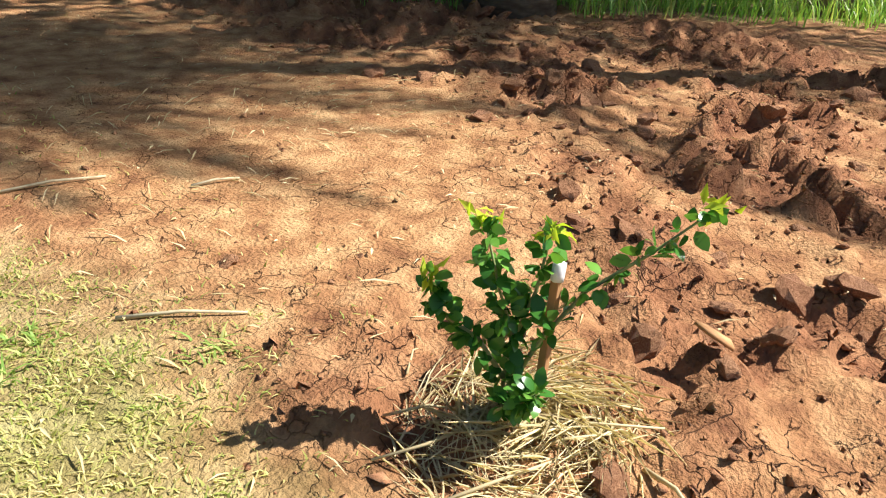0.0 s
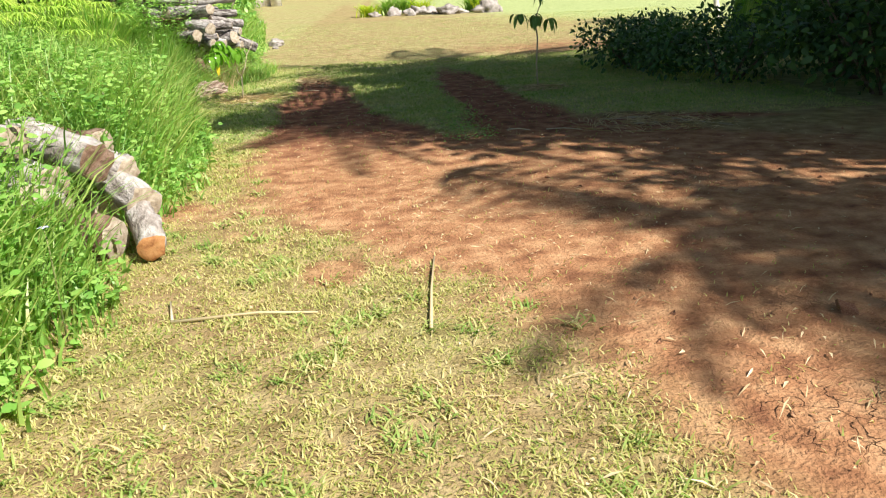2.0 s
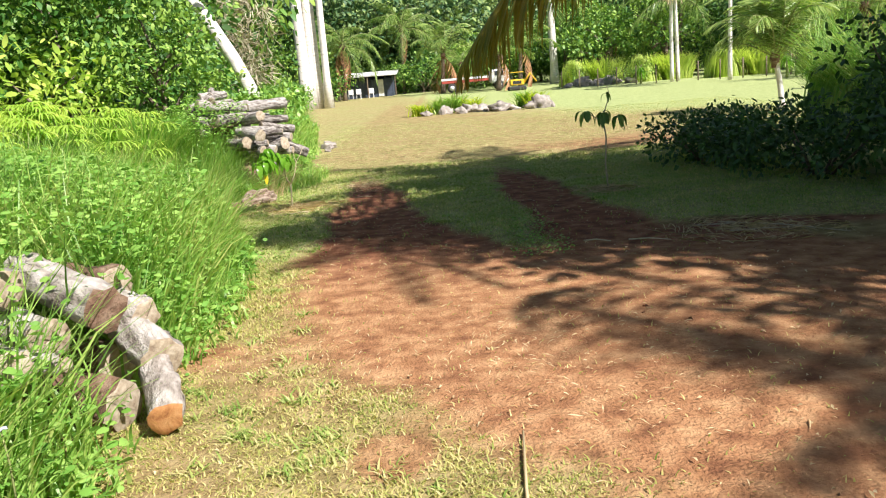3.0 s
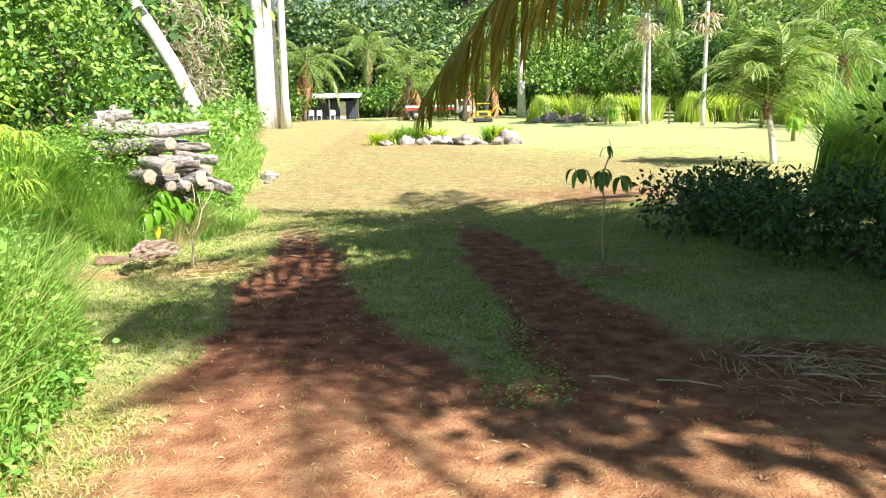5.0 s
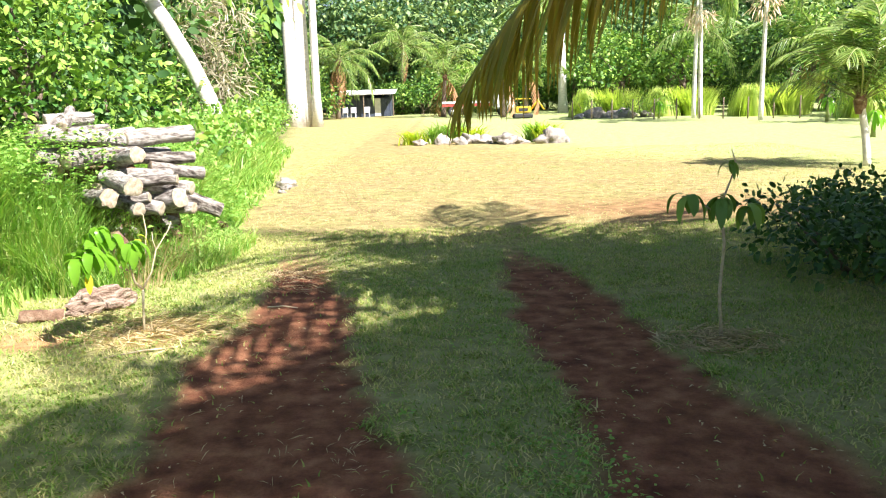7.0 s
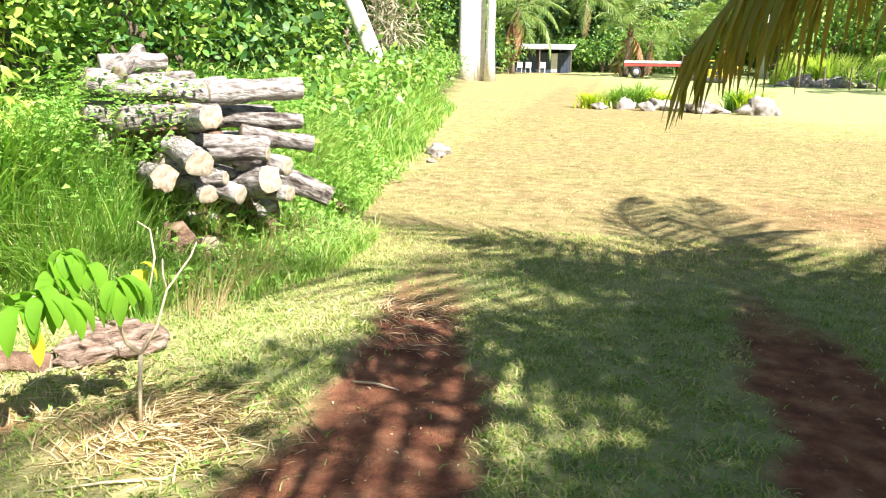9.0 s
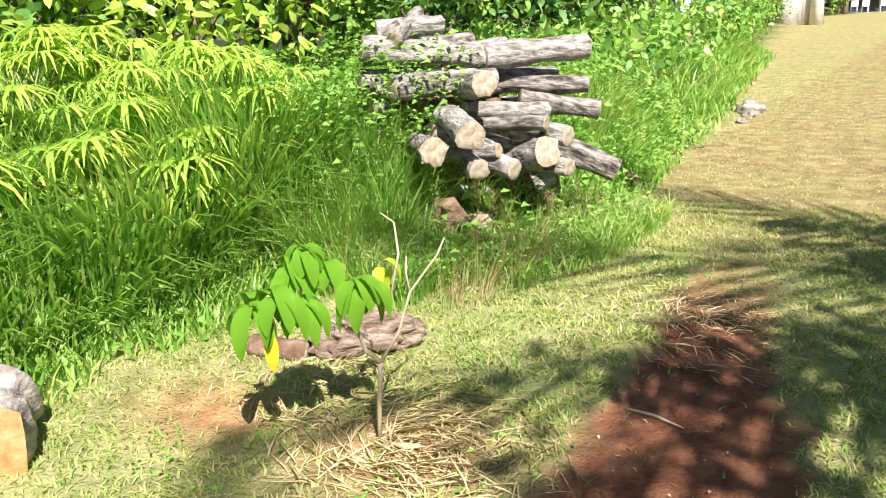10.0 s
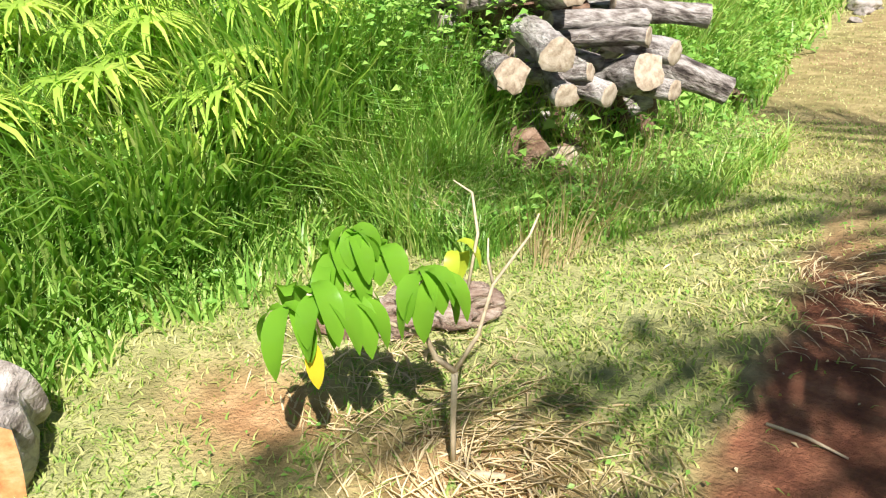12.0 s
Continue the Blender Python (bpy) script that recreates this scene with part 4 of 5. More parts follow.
blade_field("far_grass", -16, -4.2, -6, 18, 30000, M_TALL, 115, lambda x, y: 0.75 + 0 * x, lambda x, y: 0.035 + 0 * x, 0.6, "rank tall grass behind the bank")


blade_field("dry_stalks", -3.5, -2.1, 12.9, 15.2, 1700, M_STRAW, 116, lambda x, y: 0.42 + 0 * x, lambda x, y: 0.006 + 0 * x, 0.7, "dry straw-coloured stalks round the log stack", None, 4)
blade_field("stack_grass", -3.9, -2.75, 12.9, 14.6, 3600, M_TALL, 117, lambda x, y: 0.72 + 0 * x, lambda x, y: 0.011 + 0 * x, 0.45, "tall grass growing up against the log stack", lambda x, y: stump_gap(x, y) * sstep(0.0, 0.25, veg_edge(y) - x - 0.15))


blade_field("stack_grass", -3.35, -2.45, 12.75, 13.65, 3000, M_TALL, 118, lambda x, y: 0.62 - 0.35 * sstep(-3.1, -2.5, x), lambda x, y: 0.010 + 0 * x, 0.6, "tall grass leaning over the end of the log stack", stump_gap, 4)
blade_field("stack_grass", -2.75, -1.75, 13.3, 15.3, 3600, M_TALL, 119, lambda x, y: 0.17 + 0.14 * fbm(x * 3, y * 3, 19, 3), lambda x, y: 0.010 + 0 * x, 0.75, "knee-high grass along the foot of the log stack", lambda x, y: 1 - sstep(0.25, 0.55, np.abs(x - (-2.5 + 0.36 * (y - 13.3)))), 4)


def leaf_field(name, x0, x1, y0, y1, n, mat, seed, zfun, leaf, label, keep, wide=0.6):
    gg = np.random.default_rng(seed)
    x, y = x0 + (x1 - x0) * gg.random(n), y0 + (y1 - y0) * gg.random(n)
    m = gg.random(n) < keep(x, y)
    x, y = x[m], y[m]
    z = gz(x, y) + zfun(x, y) * gg.random(len(x)) ** 0.55
    a = gg.random(len(x)) * 6.283
    D = np.stack([np.cos(a), np.sin(a), -0.15 + 0.5 * gg.random(len(x))], -1)
    N = unit(np.stack([0.5 * gg.normal(size=len(x)), 0.5 * gg.normal(size=len(x)), np.ones(len(x))], -1))
    L = leaf * (0.5 + gg.random(len(x)))
    return tagged(mk(name, *leaf_quads(np.stack([x, y, z], -1), D, N, L, L * wide, 0.2, y1 < 10), mat), label, "weeds", kind="stuff")


leaf_field("broadleaf_weeds", -3.2, -0.8, 1.5, 9.6, 56000, M_WEED, 121, lambda x, y: tall_h(x, y) * 0.95, 0.044, "leafy green weeds smothering the log heap", lambda x, y: inside(x, y) * (0.25 + fbm(x * 1.5, y * 1.5, 14, 3)) * pile(x, y), 0.65)
leaf_field("broadleaf_weeds", -5.5, -2.3, 13.5, 19.5, 20000, M_WEED, 122, lambda x, y: tall_h(x, y) * 1.15, 0.075, "leafy green vines round the log stack", lambda x, y: inside(x, y) * (0.2 + fbm(x * 1.1, y * 1.1, 15, 3)) * np.where((y < 15.3) & (x > -3.6), 0.35, 1.0), 0.6)
leaf_field("broadleaf_weeds", -6.5, -2.9, 9.5, 13.5, 7000, M_WEED, 123, lambda x, y: tall_h(x, y) * 1.0, 0.06, "leafy weeds among the tall grass", lambda x, y: inside(x, y) * sstep(0.5, 0.7, fbm(x * 1.1, y * 1.1, 16, 3)), 0.6)


leaf_field("verge_weeds", 4.4, 8.0, 2.2, 6.4, 9000, M_WEED, 129, lambda x, y: 0.30 + 0 * x, 0.07, "leafy weeds at the foot of the tall palm", lambda x, y: verge(x, y) * (x < 7.6) * (0.4 + fbm(x * 2, y * 2, 38, 3)), 0.6)
leaf_field("strip_weeds", 0.55, 1.25, 7.6, 9.6, 1300, M_WEED, 124, lambda x, y: 0.04 + 0 * x, 0.022, "low leafy weeds along the grass strip", lambda x, y: 1 - sstep(0.12, 0.3, np.abs(x - 0.98)), 0.6)
leaf_field("lawn_weeds", -2.4, 1.6, 8.2, 15.0, 7000, M_WEED, 125, lambda x, y: 0.03 + 0 * x, 0.022, "small leafy weeds in the green turf", lambda x, y: (1 - soil(x, y)) * sstep(0.5, 0.62, fbm(x * 1.7, y * 1.7, 17, 3)), 0.6)
leaf_field("stack_vines", -3.6, -2.7, 12.9, 14.2, 3000, M_WEED, 127, lambda x, y: 1.25 + 0 * x, 0.05, "small leafy vines climbing the end of the log stack", lambda x, y: (1 - sstep(-3.15, -2.8, x - 0.5 * (y - 13.2))) * (0.3 + fbm(x * 3, y * 3, 18, 3)), 0.55)
leaf_field("foot_weeds", -2.9, -1.8, 13.0, 15.3, 1300, M_WEED, 128, lambda x, y: 0.24 + 0 * x, 0.045, "leafy weeds along the foot of the log stack", lambda x, y: 1 - sstep(0.2, 0.5, np.abs(x - (-2.5 + 0.36 * (y - 13.3)))), 0.55)


def umbrella_plant(x, y, h, seed, s=1.0):
    """Upright stems, each topped by a ring of long drooping leaves."""
    p = thing("umbrella_sedge", x, y, gz1(x, y) - 0.02, "yellow-green umbrella sedge with drooping ribbon leaves", "plant", "sedges on the bank")
    gg = np.random.default_rng(seed)
    for k in range(5):
        a, lean = gg.random() * 6.28, 0.12 + 0.2 * gg.random()
        hh = h * (0.7 + 0.45 * gg.random())
        tip = np.array([math.cos(a) * lean * hh, math.sin(a) * lean * hh, hh])
        mk("stem", *tube([[0, 0, 0], tip * [0.4, 0.4, 0.55], tip], [0.008, 0.007, 0.005], 5), M_GREENSTEM, p)
        n = 20
        b = np.arange(n) / n * 6.283 + gg.random(n) * 0.3
        P = np.repeat(tip[None], n, 0)
        rows = []
        LL = s * (0.26 + 0.10 * gg.random(n))
        D = np.stack([np.cos(b), np.sin(b), 0 * b], -1)
        S = np.stack([-np.sin(b), np.cos(b), 0 * b], -1)
        for t in (0, 0.35, 0.7, 1.0):
            c = P + D * (LL * t * (1 - 0.2 * t))[:, None]
            c[:, 2] += LL * (0.45 * t - 0.75 * t * t)
            w = 0.030 * s * (1 - t) ** 0.6 + 0.002
            rows += [c - S * w * 0.5, c + S * w * 0.5]
        V = np.stack(rows, 1).reshape(-1, 3)
        base = np.arange(n)[:, None] * 8
        F = np.concatenate([base + np.array([2 * q, 2 * q + 1, 2 * q + 3, 2 * q + 2]) for q in range(3)])
        mk("leaf_ring", V, F, M_SEDGE, p)
    return p


for k, (x, y, h) in enumerate([(-3.95, 13.0, 0.85), (-4.3, 12.4, 0.95), (-4.6, 13.3, 1.0), (-4.9, 12.2, 0.95), (-4.15, 11.6, 0.8), (-4.9, 11.5, 0.95), (-5.4, 12.8, 1.1), (-5.6, 11.8, 1.1), (-4.7, 10.7, 0.9), (-5.3, 10.6, 1.0), (-3.7, 12.5, 0.8), (-4.6, 12.8, 0.9), (-5.1, 13.6, 1.0), (-5.0, 12.9, 1.0), (-5.7, 13.4, 1.1), (-6.1, 12.4, 1.15), (-4.4, 13.8, 0.95), (-5.9, 11.0, 1.1), (-6.3, 13.6, 1.2), (-4.0, 12.0, 0.75), (-4.5, 13.4, 0.95), (-4.95, 13.2, 1.05), (-5.3, 12.3, 1.05), (-5.5, 13.1, 1.1), (-4.75, 11.9, 0.9), (-5.2, 11.2, 1.0), (-5.9, 13.0, 1.15), (-4.2, 13.2, 0.9), (-5.6, 12.4, 1.05), (-6.0, 11.8, 1.1)]):
    umbrella_plant(x, y, h, 200 + k, 1.15)
tree("bank_tree", "yellowgreen", -7.2, 12.6, 0.9, "yellow-green leafy shrub on the bank", 0, "trees on the bank", 0.1)
tree("bank_tree", "yellowgreen", -6.3, 14.8, 0.75, "yellow-green leafy shrub on the bank", 80, "trees on the bank", 0.1)

# ---------------------------------------------------------------- logs
def log(a, b, r, seed, bark=M_BARK, cut=M_CUT, taper=0.9, group="stacked logs", label="weathered grey log with a pale sawn end", kind="log"):
    """A log from a to b, with rough bark and two sawn ends."""
    a, b = Vector(a), Vector(b)
    d = b - a
    L = d.length
    m = Matrix.Translation(a) @ d.to_track_quat("Z", "Y").to_matrix().to_4x4()
    t = np.linspace(0, 1, 9)
    gg = np.random.default_rng(seed)
    P = np.stack([r * 0.25 * np.sin(t * 3.1 + seed) - r * 0.25 * np.sin(seed), r * 0.2 * np.sin(t * 2.3 + 2 * seed) - r * 0.2 * np.sin(2 * seed), t * L], -1)
    R = r * (1 + (taper - 1) * t) * (1 + 0.05 * np.sin(t * 9 + seed))
    V, F = tube(P, R, 14, False, 0.20, seed)
    ob = mk(kind, V, F, bark, None, False, label, m)
    tagged(ob, label, "log", group)
    for e, sgn in ((0, -1), (8, 1)):
        ring = V[e * 14:(e + 1) * 14]
        c = ring.mean(0)
        inner = c + (ring - c) * 0.93 + [0, 0, sgn * 0.004]
        mid = c + (ring - c) * 0.5 + [0, 0, sgn * 0.006]
        W = np.vstack([ring, inner, mid, c[None] + [0, 0, sgn * 0.005]])
        j = np.arange(14)
        q = lambda o: np.stack([o + j, o + (j + 1) % 14, o + 14 + (j + 1) % 14, o + 14 + j], -1)
        mk("sawn_end", W, [np.vstack([q(0), q(14)]), np.stack([28 + j, 28 + (j + 1) % 14, np.full(14, 42)], -1)], cut, ob)
    return ob


# the stack beside the drive; u runs along its face, v away from the drive
U, W_ = Vector((0.56, 0.83, 0)), Vector((-0.83, 0.56, 0))
O = Vector((-3.36, 13.26, 0))


def at(u, v, z):
    return O + U * u + W_ * v + Vector((0, 0, z))


long_logs = [((-0.15, 0.25, 1.40), (1.20, 0.10, 1.32), 0.105), ((1.18, 0.14, 1.30), (1.95, 0.02, 1.30), 0.125), ((0.30, 0.00, 1.14), (1.20, 0.02, 1.17), 0.10), ((1.25, 0.25, 1.12), (1.95, 0.05, 1.10), 0.085),
             ((0.0, 0.35, 1.18), (0.95, 0.38, 1.16), 0.10), ((0.9, 0.42, 1.12), (1.9, 0.40, 1.12), 0.10), ((0.95, -0.05, 0.98), (1.60, -0.02, 0.95), 0.08), ((1.45, 0.12, 1.00), (1.98, -0.08, 0.88), 0.085),
             ((0.45, 0.42, 0.98), (1.4, 0.42, 0.95), 0.11), ((0.68, -0.10, 0.84), (1.22, -0.10, 0.74), 0.10), ((0.35, 0.38, 0.74), (1.55, 0.36, 0.74), 0.12), ((1.50, 0.00, 0.74), (1.96, -0.32, 0.50), 0.115),
             ((0.4, 0.35, 0.50), (1.7, 0.33, 0.50), 0.12), ((0.25, 0.10, 0.36), (1.7, 0.08, 0.38), 0.11), ((0.2, 0.6, 1.34), (1.3, 0.55, 1.36), 0.10), ((0.3, 0.72, 0.9), (1.8, 0.7, 0.9), 0.13), ((0.3, 0.72, 0.6), (1.8, 0.7, 0.6), 0.13),
             ((0.50, 0.35, 1.50), (0.95, 0.30, 1.50), 0.085), ((0.55, 0.15, 1.44), (0.85, 0.45, 1.62), 0.07), ((0.30, 0.30, 1.46), (0.62, 0.20, 1.54), 0.065)]
for k, (a, b, r) in enumerate(long_logs):
    a = (max(a[0], 0.36 + 0.05 * (k % 4)), a[1], a[2])
    log(at(*a), at(*b), r * 0.80, 300 + k, label="weathered grey log lying in the stack")
gf = random.Random(17)
for k in range(14):
    u0, v0, z0 = 0.45 + 0.6 * gf.random(), 0.06 + 0.4 * gf.random(), 0.48 + 0.06 * k
    log(at(u0, v0, z0), at(u0 + 0.5 + 0.5 * gf.random(), v0 + 0.15 * gf.uniform(-1, 1), z0 + gf.uniform(-0.08, 0.08)), 0.055 + 0.035 * gf.random(), 320 + k, M_BARK if k % 3 else M_ROT, label="weathered log wedged in the stack")
# billets whose sawn ends face the drive
for k, (x, y, z, r, L) in enumerate([(-2.45, 13.70, 1.17, 0.085, 0.7), (-2.62, 13.38, 0.80, 0.095, 0.55), (-2.44, 13.52, 0.88, 0.105, 0.6), (-2.30, 13.80, 0.64, 0.085, 0.7), (-2.20, 14.05, 0.72, 0.12, 0.6), (-2.12, 14.22, 0.60, 0.07, 0.6),
                                     (-2.12, 14.20, 0.80, 0.075, 0.6), (-2.45, 13.62, 0.66, 0.07, 0.5), (-2.40, 13.78, 0.76, 0.055, 0.6), (-2.22, 14.08, 0.90, 0.06, 0.6)]):
    e = Vector((x, y, z))
    w = (0.92, 0.82, 0.8, 0.5, 0.75, 0.6, 0.6, 0.8, 0.4, 0.35)[k]
    d = (Vector((0.63, -0.77, 0)) * w + Vector((0.77, 0.63, 0)) * (1 - w)).normalized()
    log(e, e - d * L * 0.85 + Vector((0, 0, 0.06 * ((k % 4) - 1.2))), r * 0.86, 340 + k, label="short log with a pale sawn end facing the drive")
for k in range(9):
    u0 = 0.45 + 0.15 * k
    log(at(u0, -0.02 + 0.05 * (k % 3), 0.12 + 0.04 * (k % 2)), at(u0 + 0.06 - 0.05 * (k % 4), 0.05 + 0.05 * (k % 3), 0.46 + 0.05 * (k % 3)), 0.05 + 0.012 * (k % 3), 360 + k, M_ROT, M_ROT, label="rotten brown wood propped under the stack")
log((-2.32, 16.05, gz1(-2.32, 16.05) + 0.10), (-2.95, 16.5, gz1(-2.95, 16.5) + 0.16), 0.035, 371, M_ROT, M_ROT, label="thin brown branch lying in the weeds")
log((-2.62, 13.93, 0.16), (-2.85, 14.30, 0.22), 0.14, 372, M_ROT, M_CUT, group="logs in the grass", label="short brown stump with a tan sawn end")
log((-2.50, 13.72, 0.10), (-2.74, 13.98, 0.16), 0.085, 375, M_ROT, M_CUT, group="logs in the grass", label="short brown stump with a tan sawn end")
log((-2.98, 13.70, 0.20), (-2.72, 13.85, 0.34), 0.13, 373, M_ROT, M_ROT, group="logs in the grass", label="rotten brown stump under the stack")
log((-2.10, 14.78, 0.05), (-2.18, 15.0, 0.06), 0.05, 374, group="logs in the grass", label="small grey offcut in the grass")

# heap of thick logs at the start of the bank
heap = [((-0.93, 4.62, 0.12), (-1.06, 5.00, 0.28), 0.10, M_PALEBARK, M_CUT_ORANGE), ((-1.04, 4.98, 0.30), (-1.30, 5.35, 0.42), 0.12, M_PALEBARK, M_CUT), ((-1.18, 5.20, 0.46), (-1.45, 5.45, 0.50), 0.10, M_PALEBARK, M_CUT),
        ((-1.24, 4.93, 0.60), (-1.85, 5.35, 0.78), 0.125, M_PALEBARK, M_ROT), ((-1.36, 5.38, 0.62), (-1.9, 5.55, 0.66), 0.12, M_ROT, M_CUT), ((-1.40, 4.72, 0.52), (-1.9, 4.95, 0.55), 0.12, M_PALEBARK, M_CUT),
        ((-1.28, 4.22, 0.58), (-1.75, 4.55, 0.58), 0.09, M_PALEBARK, M_CUT), ((-1.55, 4.75, 0.80), (-2.1, 5.0, 0.85), 0.11, M_PALEBARK, M_CUT),
        ((-1.15, 4.75, 0.15), (-1.9, 5.1, 0.20), 0.14, M_ROT, M_CUT), ((-1.35, 5.2, 0.18), (-2.1, 5.6, 0.22), 0.15, M_ROT, M_CUT), ((-1.45, 4.35, 0.25), (-1.9, 4.6, 0.28), 0.16, M_ROT, M_ROT)]
for k, (a, b, r, bk, ct) in enumerate(heap):
    a, b = (a[0] - 0.04, a[1] + 0.06, a[2] * 0.84 - 0.01), (b[0] - 0.04, b[1] + 0.06, b[2] * 0.84 - 0.01)
    log(a, b, r * 0.82, 400 + k, bk, ct, 0.95, "heap of logs in the weeds", "thick pale-barked log with a sawn end" if ct is not M_ROT else "thick pale-barked log with a rotten end")

gh = random.Random(23)
for k in range(16):
    x0, y0 = -1.25 - 0.75 * gh.random(), 4.5 + 1.1 * gh.random()
    az, ln = gh.uniform(-0.6, 1.2), gh.uniform(0.16, 0.42)
    z0 = 0.18 + 0.42 * gh.random() * min(1.0, (-x0 - 1.0) / 0.4)
    log((x0, y0, z0), (x0 - ln * math.cos(az), y0 + ln * math.sin(az), z0 + gh.uniform(-0.06, 0.08)), gh.uniform(0.03, 0.065), 440 + k, (M_PALEBARK, M_ROT, M_BARK)[k % 3], M_CUT if k % 2 else M_ROT, 0.9, "heap of logs in the weeds", "broken weathered piece of wood in the log heap")

# big round in the grass, split husk, offcut at the foot of the young tree
log((-2.80, 10.66, 0.12), (-3.02, 10.98, 0.13), 0.175, 420, M_PALEBARK, M_CUT_ORANGE, 0.75, "logs in the grass", "thick log with an orange sawn face in the grass")
log((-2.50, 12.06, 0.04), (-2.78, 11.98, 0.045), 0.06, 421, M_ROT, M_CUT, 0.9, "logs in the grass", "short brown log in the grass behind the young tree")


def lumpy(name, x, y, z, sx, sy, sz, mat, seed, label, cat, group="", turn=0, sub=3, wob=0.22):
    bm = bmesh.new()
    bmesh.ops.create_icosphere(bm, subdivisions=sub, radius=1)
    for v in bm.verts:
        q = v.co * 1.4 + Vector((seed * 3.1, seed * 1.7, 0))
        v.co *= 1 + wob * (noise.noise(q) + 0.5 * noise.noise(q * 2.7))
        v.co = Vector((v.co.x * sx, v.co.y * sy, v.co.z * sz))
    me = bpy.data.meshes.new(name)
    bm.to_mesh(me)
    bm.free()
    me.materials.append(mat)
    me.polygons.foreach_set("use_smooth", np.ones(len(me.polygons), bool))
    ob = new(name, me)
    ob.matrix_basis = pose(x, y, z, 0, 0, turn)
    return tagged(ob, label, cat, group)


husk = lumpy("palm_stump", -2.30, 12.26, 0.09, 0.24, 0.12, 0.11, M_HUSK, 3, "fibrous tan palm stump lying in the grass", "stump", "", 40, 5, 0.62)

# ---------------------------------------------------------------- young trees
def big_leaves(bases, dirs, L, W):
    """Long drooping leaves with a midrib fold and five rows of points."""
    Vs, Fs, k = [], [], 0
    for b, d, l, w in zip(bases, dirs, L, W):
        d = np.asarray(d, float) / np.linalg.norm(d)
        s = np.cross(d, [0, 0, 1.0])
        s /= max(np.linalg.norm(s), 1e-6)
        rows = []
        p = np.asarray(b, float).copy()
        cur = d.copy()
        n = 7
        for q in range(n + 1):
            t = q / n
            ww = w * (math.sin(math.pi * (0.04 + 0.96 * t) ** 0.85) ** 0.75 if t < 1 else 0) * 0.5 + 0.001
            nn = np.cross(s, cur)
            rows += [p - s * ww + nn * ww * 0.25, p, p + s * ww + nn * ww * 0.25]
            cur = cur + np.array([0, 0, -0.62])
            cur /= np.linalg.norm(cur)
            p = p + cur * l / n
        Vs.append(np.array(rows))
        for q in range(n):
            o = k + q * 3
            Fs += [[o, o + 1, o + 4, o + 3], [o + 1, o + 2, o + 5, o + 4]]
        k += 3 * (n + 1)
    return np.vstack(Vs), [np.array(Fs)]


def leaf_whorl(parent, c, n, L, W, seed, mat=M_YOUNG, spread=1.0, label=""):
    gg = np.random.default_rng(seed)
    for k in range(n):
        a = k * 2.39996 + gg.random() * 0.4
        d = [math.cos(a) * spread, math.sin(a) * spread, 0.25 + 0.45 * gg.random() - 0.4 * (k / n)]
        mk("leaf", *big_leaves([np.asarray(c) + gg.normal(size=3) * 0.012], [d], [L * (0.75 + 0.4 * gg.random())], [W * (0.8 + 0.35 * gg.random())]), mat, parent, True, label)


sap = thing("young_tree", -1.72, 11.60, gz1(-1.72, 11.6), "young tree with drooping glossy green leaves and a forked pale stem", "tree")
CR, CF = np.array([0.75, 0.66, 0]), np.array([-0.66, 0.75, 0])


def sp(r, f, z):
    return CR * r + CF * f + [0, 0, z]


mk("stem", *tube([sp(0, 0, -0.02), sp(0.01, 0, 0.15), sp(0.025, 0.01, 0.31)], [0.010, 0.009, 0.010], 8), M_TWIG, sap, True)
mk("bare_branch", *join([tube([sp(0.025, 0.01, 0.31), sp(0.10, 0.02, 0.42), sp(0.15, 0.03, 0.57), sp(0.26, 0.05, 0.70), sp(0.29, 0.06, 0.76)], [0.008, 0.006, 0.005, 0.004, 0.0025], 7),
                         tube([sp(0.15, 0.03, 0.57), sp(0.14, 0.05, 0.64), sp(0.145, 0.06, 0.70)], [0.005, 0.004, 0.002], 6),
                         tube([sp(0.08, 0.06, 0.55), sp(0.12, 0.10, 0.70), sp(0.11, 0.11, 0.82), sp(0.06, 0.11, 0.86)], [0.005, 0.005, 0.004, 0.002], 6)]), M_TWIG, sap, True)
mk("leafy_branch", *join([tube([sp(0.025, 0.01, 0.31), sp(-0.03, 0, 0.37), sp(-0.06, -0.02, 0.48), sp(-0.05, -0.03, 0.65)], [0.010, 0.009, 0.007, 0.005], 7),
                          tube([sp(-0.07, -0.02, 0.46), sp(-0.22, -0.04, 0.55), sp(-0.36, -0.06, 0.63)], [0.007, 0.006, 0.004], 6),
                          tube([sp(-0.16, -0.03, 0.52), sp(-0.21, 0.02, 0.65), sp(-0.22, 0.02, 0.77)], [0.005, 0.004, 0.003], 6)]), M_TWIG, sap, True)
for k, (r, f, z, n, L) in enumerate([(-0.42, -0.05, 0.60, 6, 0.21), (-0.33, -0.06, 0.63, 8, 0.21), (-0.24, -0.03, 0.60, 6, 0.21), (-0.30, 0.04, 0.67, 6, 0.18), (-0.05, -0.03, 0.64, 8, 0.20), (0.0, -0.02, 0.62, 4, 0.19), (-0.22, 0.02, 0.76, 8, 0.15), (-0.28, 0.05, 0.72, 6, 0.16), (-0.16, 0.05, 0.70, 6, 0.15)]):
    leaf_whorl(sap, sp(r, f, z), n, L * 0.95, 0.064, 31 + k, M_YOUNG, 0.36 + 0.08 * (k % 4))
mk("yellow_leaf", *big_leaves([sp(-0.36, -0.08, 0.50)], [CF * -0.1 + [0, 0, -0.6]], [0.15], [0.05]), M_YELLOW, sap, True, "yellowed leaf hanging down")
